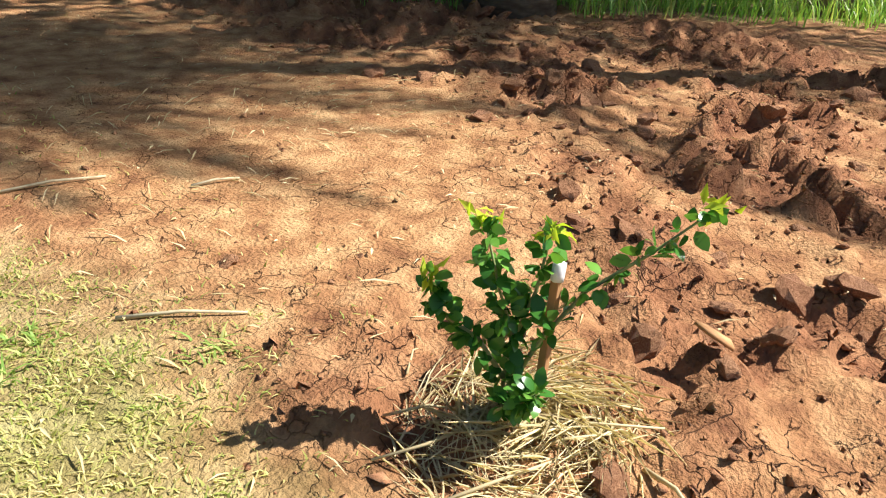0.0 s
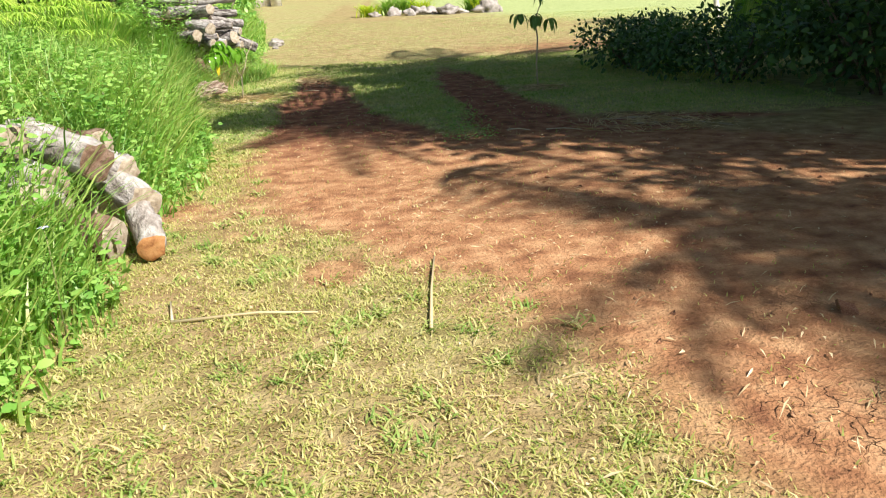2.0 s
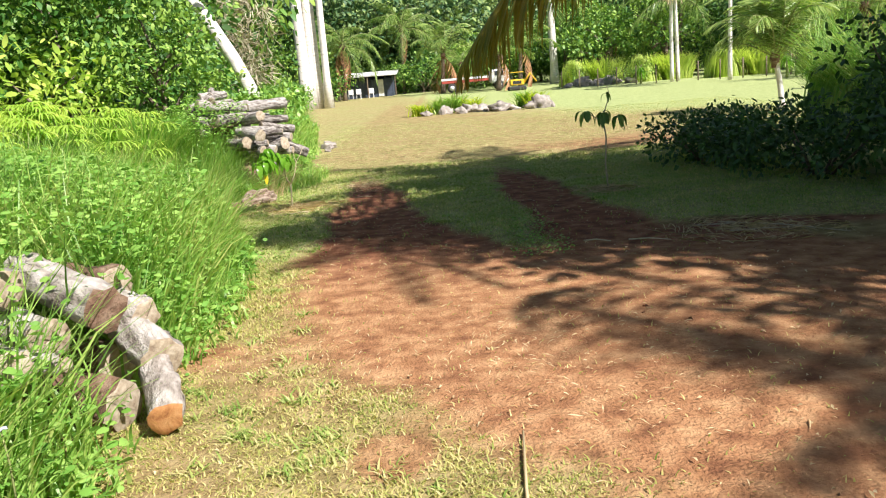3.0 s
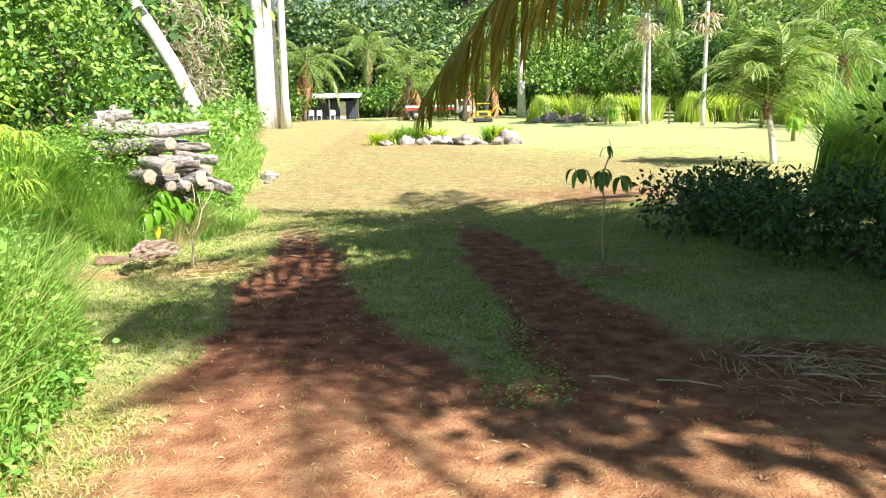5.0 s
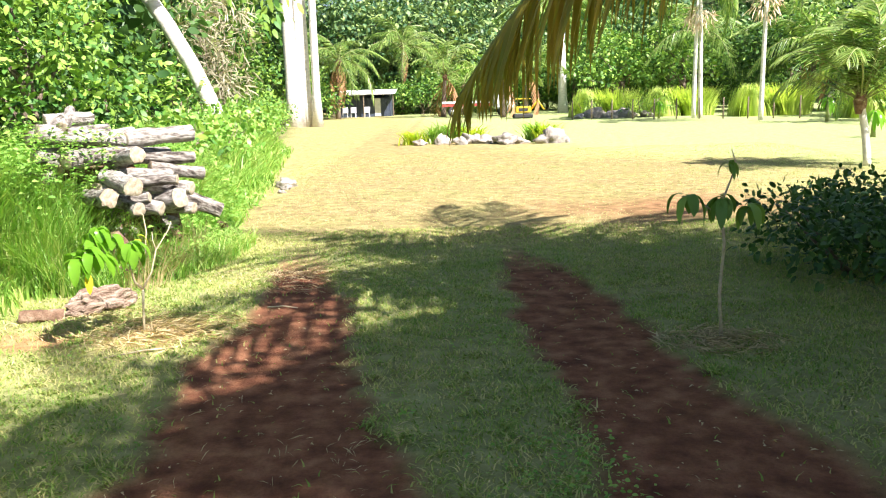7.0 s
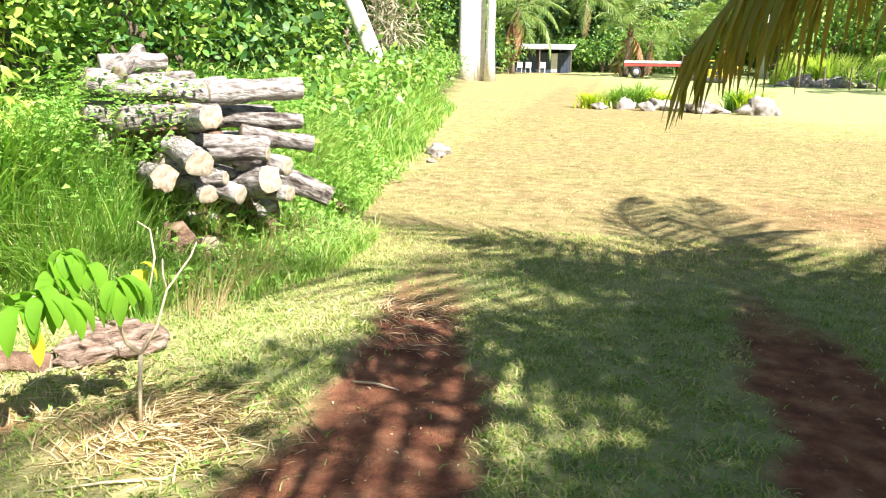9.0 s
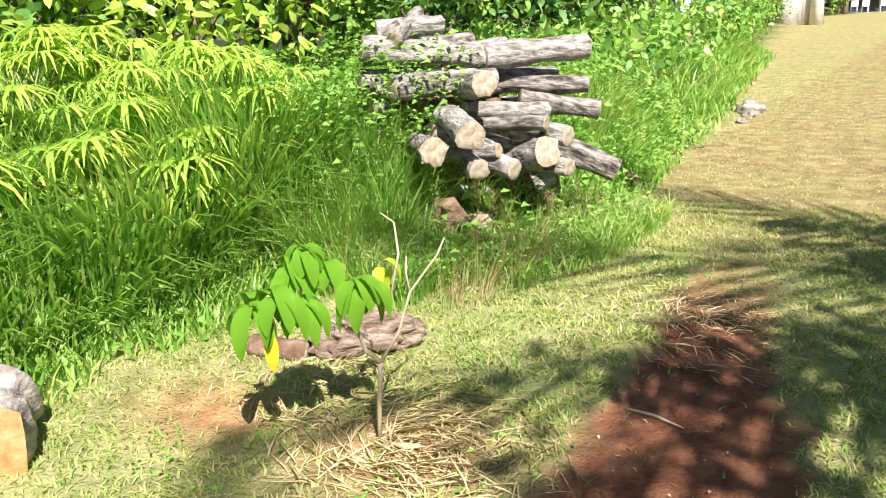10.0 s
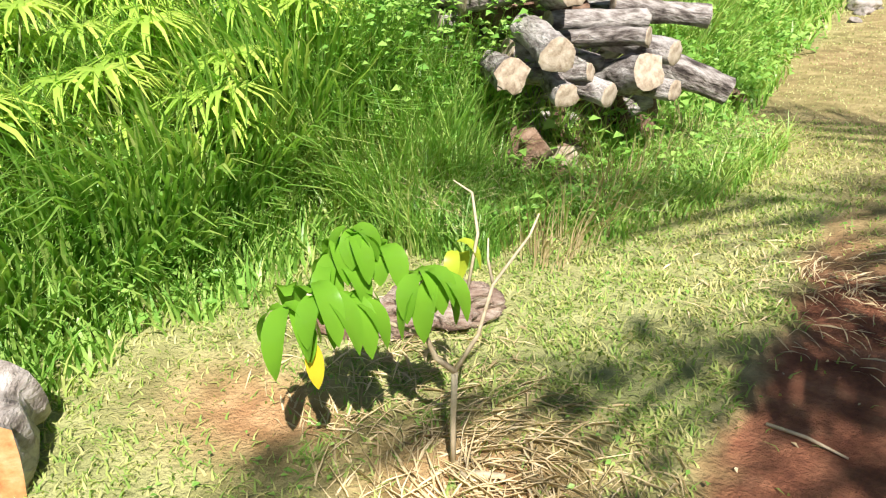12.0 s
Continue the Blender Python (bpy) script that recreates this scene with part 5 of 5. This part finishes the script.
leaf_whorl(sap, sp(0.06, 0.11, 0.66), 3, 0.14, 0.045, 5, M_LIME, 0.5)

sap2 = thing("young_tree", 2.16, 11.05, gz1(2.16, 11.05), "young tree with drooping dark leaves on a thin stem", "tree")
mk("stem", *tube([[0, 0, -0.02], [-0.02, 0, 0.3], [0.0, 0, 0.62], [-0.03, 0, 0.85], [0.06, 0, 1.1], [0.03, 0, 1.2]], [0.012, 0.011, 0.010, 0.008, 0.005, 0.003], 7), M_TWIG, sap2, True)
mk("side_branch", *tube([[-0.02, 0, 0.78], [-0.15, 0.02, 0.88], [-0.27, 0, 0.92]], [0.006, 0.005, 0.004], 6), M_TWIG, sap2, True)
leaf_whorl(sap2, [-0.24, 0, 0.93], 7, 0.18, 0.065, 11, M_SHRUB, 0.6)
leaf_whorl(sap2, [-0.03, 0, 0.90], 10, 0.20, 0.07, 12, M_SHRUB, 0.7)
leaf_whorl(sap2, [0.14, 0, 0.84], 7, 0.18, 0.06, 13, M_SHRUB, 0.6)
leaf_whorl(sap2, [0.03, 0, 1.13], 4, 0.13, 0.03, 14, M_SHRUB, 0.8)

# citrus seedling at its stake in the dug soil; r runs to its right as seen from the drive, f away
base = Vector((2.075, 0.215, 0.0))
CR2, CF2 = np.array([0.62, -0.785, 0]), np.array([0.785, 0.62, 0])


def cp(r, f, z):
    return CR2 * r + CF2 * f + [0, 0, z]


bz = float(floor_at(base.x, base.y))
cit = thing("citrus_seedling", base.x, base.y, bz, "citrus seedling with dark glossy leaves and lime shoots in red soil", "plant", scale=0.9)
arms = {"main_branch": [cp(-0.06, 0, 0), cp(-0.06, 0, 0.12), cp(-0.05, 0.02, 0.28), cp(-0.10, 0, 0.42), cp(-0.15, 0, 0.60)],
        "long_branch": [cp(-0.05, 0, 0.10), cp(0.03, 0.0, 0.28), cp(0.13, 0.02, 0.42), cp(0.28, 0.04, 0.53), cp(0.42, 0.05, 0.66)],
        "left_branch": [cp(-0.06, 0, 0.14), cp(-0.14, 0, 0.26), cp(-0.24, 0, 0.33), cp(-0.28, 0, 0.44)],
        "upright_branch": [cp(-0.05, 0.01, 0.24), cp(0.0, 0.03, 0.40), cp(0.02, 0.03, 0.58)],
        "low_branch": [cp(-0.06, 0, 0.06), cp(-0.04, -0.10, 0.12), cp(0.02, -0.14, 0.20)]}
gg = np.random.default_rng(55)
for name, P in arms.items():
    P = np.array(P)
    br = mk(name, *tube(P, np.linspace(0.008, 0.003, len(P)), 6), M_GREENSTEM, cit, True)
    n = {"main_branch": 130, "long_branch": 64, "left_branch": 88, "upright_branch": 56, "low_branch": 80}[name]
    u = np.linspace(0.22, 1.0, n) * (len(P) - 1)
    C = np.stack([np.interp(u, np.arange(len(P)), P[:, q]) for q in range(3)], -1)
    D = unit(gg.normal(size=(n, 3)) + [0, 0, 0.15])
    N = unit(gg.normal(size=(n, 3)) * 0.6 + [0, 0, 1.0])
    L = 0.036 + 0.028 * gg.random(n)
    mk("leaves", *leaf_quads(C + D * 0.016, D, N, L, L * 0.66, 0.18, True), M_CITRUS, br, False, "dark glossy leaves")
    if name != "low_branch":
        k = 12
        C2 = P[-1] + gg.normal(size=(k, 3)) * 0.018
        D2 = unit(gg.normal(size=(k, 3)) + [0, 0, 0.8])
        mk("young_shoot", *leaf_quads(C2, D2, unit(gg.normal(size=(k, 3)) + [0, 0, 1]), 0.045 + 0.02 * gg.random(k), 0.022, 0.2), M_LIME, br, False, "lime green young shoot")
stake = thing("wooden_stake", base.x + 0.035 * CR2[0], base.y + 0.035 * CR2[1], bz - 0.05, "square brown wooden stake with a white painted tip", "stake")
bm = bmesh.new()
bmesh.ops.create_cube(bm, size=1)
for v in bm.verts:
    v.co = Vector((v.co.x * 0.022 + (v.co.z + 0.5) * 0.012, v.co.y * 0.022, (v.co.z + 0.5) * 0.47))
bmesh.ops.bevel(bm, geom=bm.edges[:], offset=0.002, segments=1, affect="EDGES")
me = bpy.data.meshes.new("post")
bm.to_mesh(me)
me.materials.append(M_STAKE)
part_of(stake, "post", me)
mk("painted_tip", *tube([[0.0118, 0, 0.455], [0.012, 0, 0.47], [0.0125, 0, 0.50], [0.013, 0, 0.503]], [0.0165, 0.0168, 0.0162, 0.008], 8, wob=0.1), M_PAINT, stake)


# ---------------------------------------------------------------- straw, sticks, clods, stones
def straw_ring(name, x, y, r0, r1, n, seed, label, L=0.22, w=0.006):
    gg = np.random.default_rng(seed)
    a = gg.random(n) * 6.283
    r = r0 + (r1 - r0) * gg.random(n)
    px, py = x + r * np.cos(a), y + r * np.sin(a) * 0.8
    b = a + np.pi / 2 + gg.normal(size=n) * 0.7
    D = np.stack([np.cos(b), np.sin(b), 0.10 * gg.normal(size=n)], -1)
    z = floor_at(px, py) + 0.006 + 0.045 * gg.random(n) * np.exp(-((r - r0) / (r1 - r0)) * 1.2)
    C = np.stack([px, py, z], -1)
    ll = L * (0.4 + gg.random(n))
    C = C - D * (ll * 0.5)[:, None]
    return tagged(mk(name, *leaf_quads(C, D, unit(np.stack([0.4 * gg.normal(size=n), 0.4 * gg.normal(size=n), np.ones(n)], -1)), ll, w * (0.6 + gg.random(n)), 0.1), M_STRAW), label, "mulch", kind="stuff")


straw_ring("straw_mulch", base.x + 0.02, base.y - 0.02, 0.02, 0.38, 900, 1, "pale straw mulch round the citrus seedling", 0.26, 0.0042)
straw_ring("straw_mulch", -1.55, 11.62, 0.05, 0.62, 620, 2, "dry straw mulch round the young tree", 0.30, 0.0055)
straw_ring("straw_mulch", 2.15, 11.0, 0.05, 0.42, 500, 3, "brown straw mulch round the young tree", 0.20, 0.008)
straw_ring("palm_litter", 2.75, 8.1, 0.05, 0.8, 330, 4, "dry palm litter on the shaded soil", 0.30, 0.007)
straw_ring("straw_litter", 0.1, 9.5, 0.1, 3.2, 420, 5, "scattered dry stalks on the drive", 0.07, 0.004)
straw_ring("straw_litter", 0.7, 5.4, 0.1, 1.9, 800, 9, "scattered bits of straw on the trodden soil", 0.05, 0.0035)
straw_ring("straw_litter", 3.3, 2.2, 0.1, 3.4, 700, 6, "scattered dry stalks on the bare soil", 0.10, 0.006)
straw_ring("straw_litter", -0.9, 13.4, 0.05, 0.9, 500, 7, "dry cut grass where the wheel track ends", 0.12, 0.006)
straw_ring("straw_litter", -2.2, 12.0, 0.05, 0.7, 420, 8, "dry cut grass behind the young tree", 0.16, 0.006)


def stick(pts, r, label, mat=M_TWIG, name="stick", seed=0):
    P = np.array([[x, y, float(floor_at(x, y)) + z] for x, y, z in pts])
    c = P[0].copy()
    return tagged(mk(name, *tube(P - c, np.linspace(r, r * 0.55, len(P)), 6, wob=0.15, seed=seed), mat, None, True, "", Matrix.Translation(c)), label, "stick", "dry sticks on the ground")


stick([(0.42, 3.58, 0.012), (0.44, 4.0, 0.016), (0.475, 4.45, 0.014)], 0.008, "straight pale stick lying in the turf", M_STRAW)
stick([(-0.66, 3.83, 0.010), (-0.3, 3.86, 0.016), (-0.05, 3.84, 0.010)], 0.008, "pale stalk lying in the turf", M_STRAW)
stick([(-0.66, 3.84, 0.006), (-0.72, 4.05, 0.02)], 0.007, "short bent stalk in the turf")
for k, (r, f, r2, f2, rad) in enumerate([(-0.10, -0.05, -0.36, -0.15, 0.008), (0.05, 0.0, 0.36, -0.02, 0.007), (0.04, 0.03, 0.34, 0.12, 0.008), (-0.24, -0.30, 0.08, -0.16, 0.009), (-0.14, 0.05, -0.11, 0.28, 0.006),
                                           (0.30, -0.12, 0.40, -0.30, 0.010), (-0.35, 0.02, -0.12, 0.02, 0.006), (0.0, -0.12, 0.22, -0.06, 0.007), (-0.30, 0.16, -0.28, 0.34, 0.005), (0.08, -0.02, 0.28, 0.05, 0.007)]):
    A, B = cp(r, f, 0), cp(r2, f2, 0)
    stick([(base.x + A[0], base.y + A[1], 0.012), (base.x + (A[0] + B[0]) / 2, base.y + (A[1] + B[1]) / 2, 0.035), (base.x + B[0], base.y + B[1], 0.015)], rad * 0.75, "pale dry stalk by the citrus seedling", M_STRAW, seed=k)
for k, (x0, y0, x1, y1) in enumerate([(1.62, 1.35, 1.92, 1.12), (1.75, 2.45, 2.15, 2.35), (2.35, 2.05, 2.55, 2.0), (1.32, 1.95, 1.38, 2.1), (2.3, 8.4, 3.0, 8.2), (1.7, 8.0, 2.0, 7.85), (1.35, 8.1, 1.55, 8.0), (2.6, 8.5, 3.3, 7.6), (2.5, 8.0, 3.1, 7.9), (-1.0, 12.3, -0.75, 12.25), (-1.35, 11.2, -1.75, 11.0)]):
    stick([(x0, y0, 0.008), ((x0 + x1) / 2, (y0 + y1) / 2, 0.02), (x1, y1, 0.008)], 0.007, "thin dry stick on the soil", M_TWIG, seed=20 + k)
stick([(-1.66, 11.56, 0.02), (-1.54, 11.62, 0.02)], 0.016, "short pale offcut at the foot of the young tree", M_TWIG)
# broken tile chip and dead leaves
chip = mk("wood_chip", [[-0.035, -0.05, 0], [0.03, -0.055, 0], [0.035, 0.03, 0.012], [0.005, 0.075, 0.02], [-0.03, 0.04, 0.015], [-0.035, -0.05, 0.012], [0.03, -0.055, 0.014], [0.033, 0.03, 0.026], [0.004, 0.072, 0.03], [-0.03, 0.038, 0.028]],
          [np.array([[0, 1, 6, 5], [1, 2, 7, 6], [2, 3, 8, 7], [3, 4, 9, 8], [4, 0, 5, 9]]), np.array([[5, 6, 7, 8, 9]]), np.array([[4, 3, 2, 1, 0]])], M_STAKE)
chip.matrix_basis = pose(2.70, -0.02, float(floor_at(2.7, -0.02)) + 0.012, 18, 10, 35)
tagged(chip, "reddish brown chip of wood on the soil", "chip")
gg = np.random.default_rng(31)
n = 1500
x, y = -1.2 + 5.2 * gg.random(n), 0.3 + 13.5 * gg.random(n)
a = gg.random(n) * 6.283
D = np.stack([np.cos(a), np.sin(a), 0.25 * gg.normal(size=n)], -1)
tagged(mk("fallen_leaves", *leaf_quads(np.stack([x, y, floor_at(x, y) + 0.012], -1), D, unit(np.stack([0.3 * gg.normal(size=n), 0.3 * gg.normal(size=n), np.ones(n)], -1)), 0.012 + 0.04 * gg.random(n) ** 3, 0.012, 0.3), M_STRAW), "small pale fallen leaves on the ground", "leaves", kind="stuff")

# clods: the nearest are things, the small rest is one heap of crumbs
CL = []
for k in range(6):
    bm = bmesh.new()
    bmesh.ops.create_icosphere(bm, subdivisions=2, radius=1)
    for v in bm.verts:
        q = v.co * 1.2 + Vector((k * 5.3, 1.0, 2.0))
        v.co *= 1 + 0.55 * noise.noise(q) + 0.45 * noise.noise(q * 2.6)
        v.co.z *= 0.5
    me = bpy.data.meshes.new("clod")
    bm.to_mesh(me)
    bm.free()
    me.materials.append(M_CLOD)
    CL.append(me)
gg = np.random.default_rng(41)
done = 0
while done < 300:
    x, y = 1.9 + 4.6 * gg.random(), -0.9 + 4.6 * gg.random()
    if gg.random() > 0.012 + 0.9 * float(cloddy(x, y)) or (math.hypot(x - base.x, y - base.y) < 0.2):
        continue
    s = 0.014 + 0.075 * gg.random() ** 2.6
    ob = new("clod", CL[done % 6])
    ob.matrix_basis = Matrix.Translation((x, y, float(floor_at(x, y)) + s * 0.08)) @ Euler((gg.random() * 0.6, gg.random() * 0.6, gg.random() * 6.28)).to_matrix().to_4x4() @ Matrix.Scale(s, 4)
    tagged(ob, "crumbling clod of red soil", "clod", "clods of dug soil")
    done += 1
pc = []
tet = np.array([[1, 1, 1], [1, -1, -1], [-1, 1, -1], [-1, -1, 1], [1.3, 0, 0], [0, 1.2, 0.1]], float)
tf = np.array([[0, 1, 2], [0, 3, 1], [0, 2, 3], [1, 3, 2], [0, 4, 1], [0, 2, 5]])
n = 20000
x, y = 1.2 + 6.2 * gg.random(n), -1.0 + 9.0 * gg.random(n)
m = gg.random(n) < soil(x, y) * (0.03 + 0.97 * cloddy(x, y))
x, y = x[m], y[m]
s = 0.003 + 0.012 * gg.random(len(x)) ** 2
T = tet[None] * (0.6 + 0.8 * gg.random((len(x), 6, 1))) + 0.5 * gg.normal(size=(len(x), 6, 3))
V = np.stack([x, y, floor_at(x, y) + 0.002], -1)[:, None] + T * s[:, None, None] * [1, 1, 0.6]
tagged(mk("soil_crumbs", V.reshape(-1, 3), (np.arange(len(x))[:, None, None] * 6 + tf[None]).reshape(-1, 3), M_CLOD), "small crumbs of red soil", "soil", kind="stuff")

# little lilac flower in the weeds
fl = thing("weed_flower", -1.02, 3.66, 0.30, "pale lilac flower among the weeds", "flower")
mk("stem", *tube([[0, 0, -0.28], [0, 0.01, 0.1], [0, 0, 0.2]], [0.004, 0.003, 0.002], 5), M_GREENSTEM, fl)
for k in range(5):
    a = k * 1.2566
    mk("petal", *leaf_quads(np.array([[0, 0, 0.2]]), np.array([[math.cos(a), math.sin(a), 0.3]]), np.array([[0, 0, 1.0]]), 0.025, 0.018, 0.1), M_FLOWER, fl)

# ---------------------------------------------------------------- far garden: rocks, shed, truck, digger
for k, (x, y, s) in enumerate([(-0.35, 33.2, 0.34), (0.2, 33.6, 0.30), (0.7, 33.1, 0.36), (1.2, 33.5, 0.32), (1.75, 33.2, 0.30), (2.1, 33.0, 0.22), (2.75, 32.6, 0.36), (3.2, 32.7, 0.30), (4.1, 32.5, 0.36), (4.3, 32.6, 0.28), (-2.75, 21.0, 0.14), (-2.9, 21.4, 0.16), (-2.7, 20.4, 0.08),
                               (8.6, 55, 0.5), (9.8, 55.5, 0.55), (10.9, 55, 0.6), (11.6, 54.5, 0.5), (12.6, 54, 0.45), (10.3, 53.6, 0.35)]):
    s *= 0.6 + 0.75 * ((k * 0.618) % 1)
    lumpy("garden_rock", x + 0.3 * math.sin(k * 7), y, gz1(x, y) + s * 0.25, s * 1.0, s * 0.75, s * 0.6, M_ROCK, k + 1, "grey garden rock edging a planted bed", "rock", "rocks round the beds", 50 * k, 3, 0.75)
for k, (x, y, h, mt) in enumerate([(0.1, 34.2, 0.9, M_TALL), (0.8, 34.6, 1.1, M_TALL), (1.5, 34.0, 0.8, M_LIME), (-0.6, 33.7, 0.7, M_LIME), (3.9, 33.3, 0.9, M_LIME), (3.6, 33.6, 1.0, M_TALL)]):
    gg = np.random.default_rng(500 + k)
    n = 130
    P = np.stack([0.28 * gg.normal(size=n) * 0.6, 0.28 * gg.normal(size=n) * 0.6, 0 * np.arange(n)], -1)
    p = thing("strappy_plant", x, y, gz1(x, y), "clump of strappy green leaves in a rock bed", "plant", "plants in the beds")
    mk("leaves", *blades(P, h * (0.6 + 0.5 * gg.random(n)), 0.05 + 0 * P[:, 0], 0.6 + 0.5 * gg.random(n), 0.4, 3, k), mt, p)


def box(name, x0, x1, y0, y1, z0, z1, mat, parent, label="", bev=0.01):
    bm = bmesh.new()
    bmesh.ops.create_cube(bm, size=1)
    for v in bm.verts:
        v.co = Vector((x0 + (v.co.x + 0.5) * (x1 - x0), y0 + (v.co.y + 0.5) * (y1 - y0), z0 + (v.co.z + 0.5) * (z1 - z0)))
    if bev:
        bmesh.ops.bevel(bm, geom=bm.edges[:], offset=bev, segments=1, affect="EDGES")
    me = bpy.data.meshes.new(name)
    bm.to_mesh(me)
    bm.free()
    me.materials.append(mat)
    return part_of(parent, name, me, label)


hx, hy = -6.2, 75.0
shed = thing("garden_shed", hx, hy, gz1(hx, hy), "low dark blue shed with a pale overhanging tin roof", "shed", scale=0.9)
box("back_wall", -2.5, 2.5, 2.9, 3.0, 0, 2.4, M_BLUEWALL, shed)
for x in (-2.5, 2.4):
    box("side_wall", x, x + 0.1, 0.0, 2.9, 0, 2.0, M_BLUEWALL, shed)
for k in range(17):
    if k in (12, 13):
        continue
    box("wall_board", -2.4 + k * 0.282, -2.4 + k * 0.282 + 0.27, -0.02 - 0.012 * (k % 2), 0.06, 0, 1.75, M_BLUEWALL, shed, "", 0.006)
d = box("door", 1.0, 1.55, -0.05, 0.0, 0.05, 1.7, M_TIN, shed, "pale blue-grey door")
roof = box("roof", -3.0, 3.0, -1.1, 3.3, 2.02, 2.12, M_TIN, shed, "pale tin roof")
for v in roof.data.vertices:
    v.co.z += 0.11 * (v.co.y + 1.1)
for x in (-2.8, 0.0, 2.75):
    box("veranda_post", x, x + 0.1, -1.0, -0.9, 0, 2.02, M_TRUNK, shed)
for k, (x, y) in enumerate([(-7.6, 73.0), (-6.9, 72.8), (-5.8, 73.1)]):
    c = thing("garden_chair", x, y, gz1(x, y), "small pale garden chair in front of the shed", "chair", "chairs by the shed")
    box("seat", -0.22, 0.22, -0.22, 0.22, 0.4, 0.44, M_PAINT, c)
    box("backrest", -0.22, 0.22, 0.2, 0.24, 0.44, 0.85, M_PAINT, c)
    for a in (-0.2, 0.17):
        for b in (-0.2, 0.17):
            box("leg", a, a + 0.03, b, b + 0.03, 0, 0.4, M_PAINT, c, "", 0.003)


def wheel(parent, x, y, r, w):
    t = mk("tyre", *tube([[x, y, r], [x, y + w * 0.15, r], [x, y + w * 0.85, r], [x, y + w, r]], [r * 0.9, r, r, r * 0.9], 18), M_BLACK, parent)
    mk("rim", *tube([[x, y - 0.01, r], [x, y + 0.02, r]], [r * 0.55, r * 0.5], 14), M_TIN, t)


tr = thing("flatbed_truck", 3.0, 66.5, gz1(3.0, 66.5), "white flatbed truck parked behind the garden beds", "truck")
box("flatbed", -2.6, 1.1, -0.85, 0.85, 0.75, 0.95, M_RED, tr, "dark red flatbed with a pale rail")
box("side_rail", -2.6, 1.1, -0.88, -0.85, 0.96, 1.12, M_PAINT, tr)
box("cab", 1.25, 2.7, -0.8, 0.8, 0.5, 1.55, M_PAINT, tr, "white cab", 0.12)
box("side_window", 1.6, 2.3, -0.825, -0.795, 1.08, 1.42, M_GLASS, tr)
for x in (-1.8, 1.9):
    wheel(tr, x, -0.9, 0.36, 0.22)
    wheel(tr, x, 0.68, 0.36, 0.22)
dg = thing("small_digger", 5.6, 58.5, gz1(5.6, 58.5), "small yellow digger parked behind the rocks", "digger", scale=0.66)
box("engine_house", -0.7, 0.75, -0.6, 0.6, 0.55, 1.15, M_YELLOWPAINT, dg, "yellow engine housing", 0.06)
for x in (-0.62, 0.5):
    box("cab_post", x, x + 0.07, -0.55, -0.48, 1.15, 1.85, M_BLACK, dg, "", 0.004)
box("cab_roof", -0.72, 0.7, -0.62, 0.62, 1.85, 1.93, M_YELLOWPAINT, dg)
for y in (-0.75, 0.45):
    box("track", -0.95, 0.95, y, y + 0.3, 0, 0.45, M_BLACK, dg, "black crawler track", 0.12)
mk("boom", *tube([[0.8, 0, 0.8], [1.5, 0, 1.7], [2.1, 0, 0.8]], [0.12, 0.12, 0.08], 6), M_YELLOWPAINT, dg)
box("grille", -0.45, 0.45, -0.62, -0.605, 0.68, 1.0, M_BLACK, dg, "", 0.0)
# fence posts and young planted trees behind the lawn
for k in range(12):
    x, y = 8.0 + k * 1.0, 53.5 - 0.75 * k
    post = thing("fence_post", x, y, gz1(x, y) - 0.05, "thin grey fence post at the edge of the lawn", "post", "fence posts by the lawn")
    mk("pole", *tube([[0, 0, 0], [0, 0, 0.6], [0.01, 0, 1.15]], [0.04, 0.038, 0.035], 7, wob=0.1, seed=k), M_TRUNK, post)
for k, (x, y, h) in enumerate([(12.4, 51.0, 1.6), (17.2, 41.5, 1.7), (13.4, 30.5, 1.3)]):
    p = thing("banana_plant", x, y, gz1(x, y), "small banana plant with broad arching leaves", "plant", "banana plants by the lawn")
    mk("stem", *tube([[0, 0, 0], [0.02, 0, h * 0.6]], [0.08, 0.05], 8), M_GREENSTEM, p)
    leaf_whorl(p, [0.02, 0, h * 0.6], 9, h * 0.5, 0.14, 600 + k, M_YOUNG, 0.7)
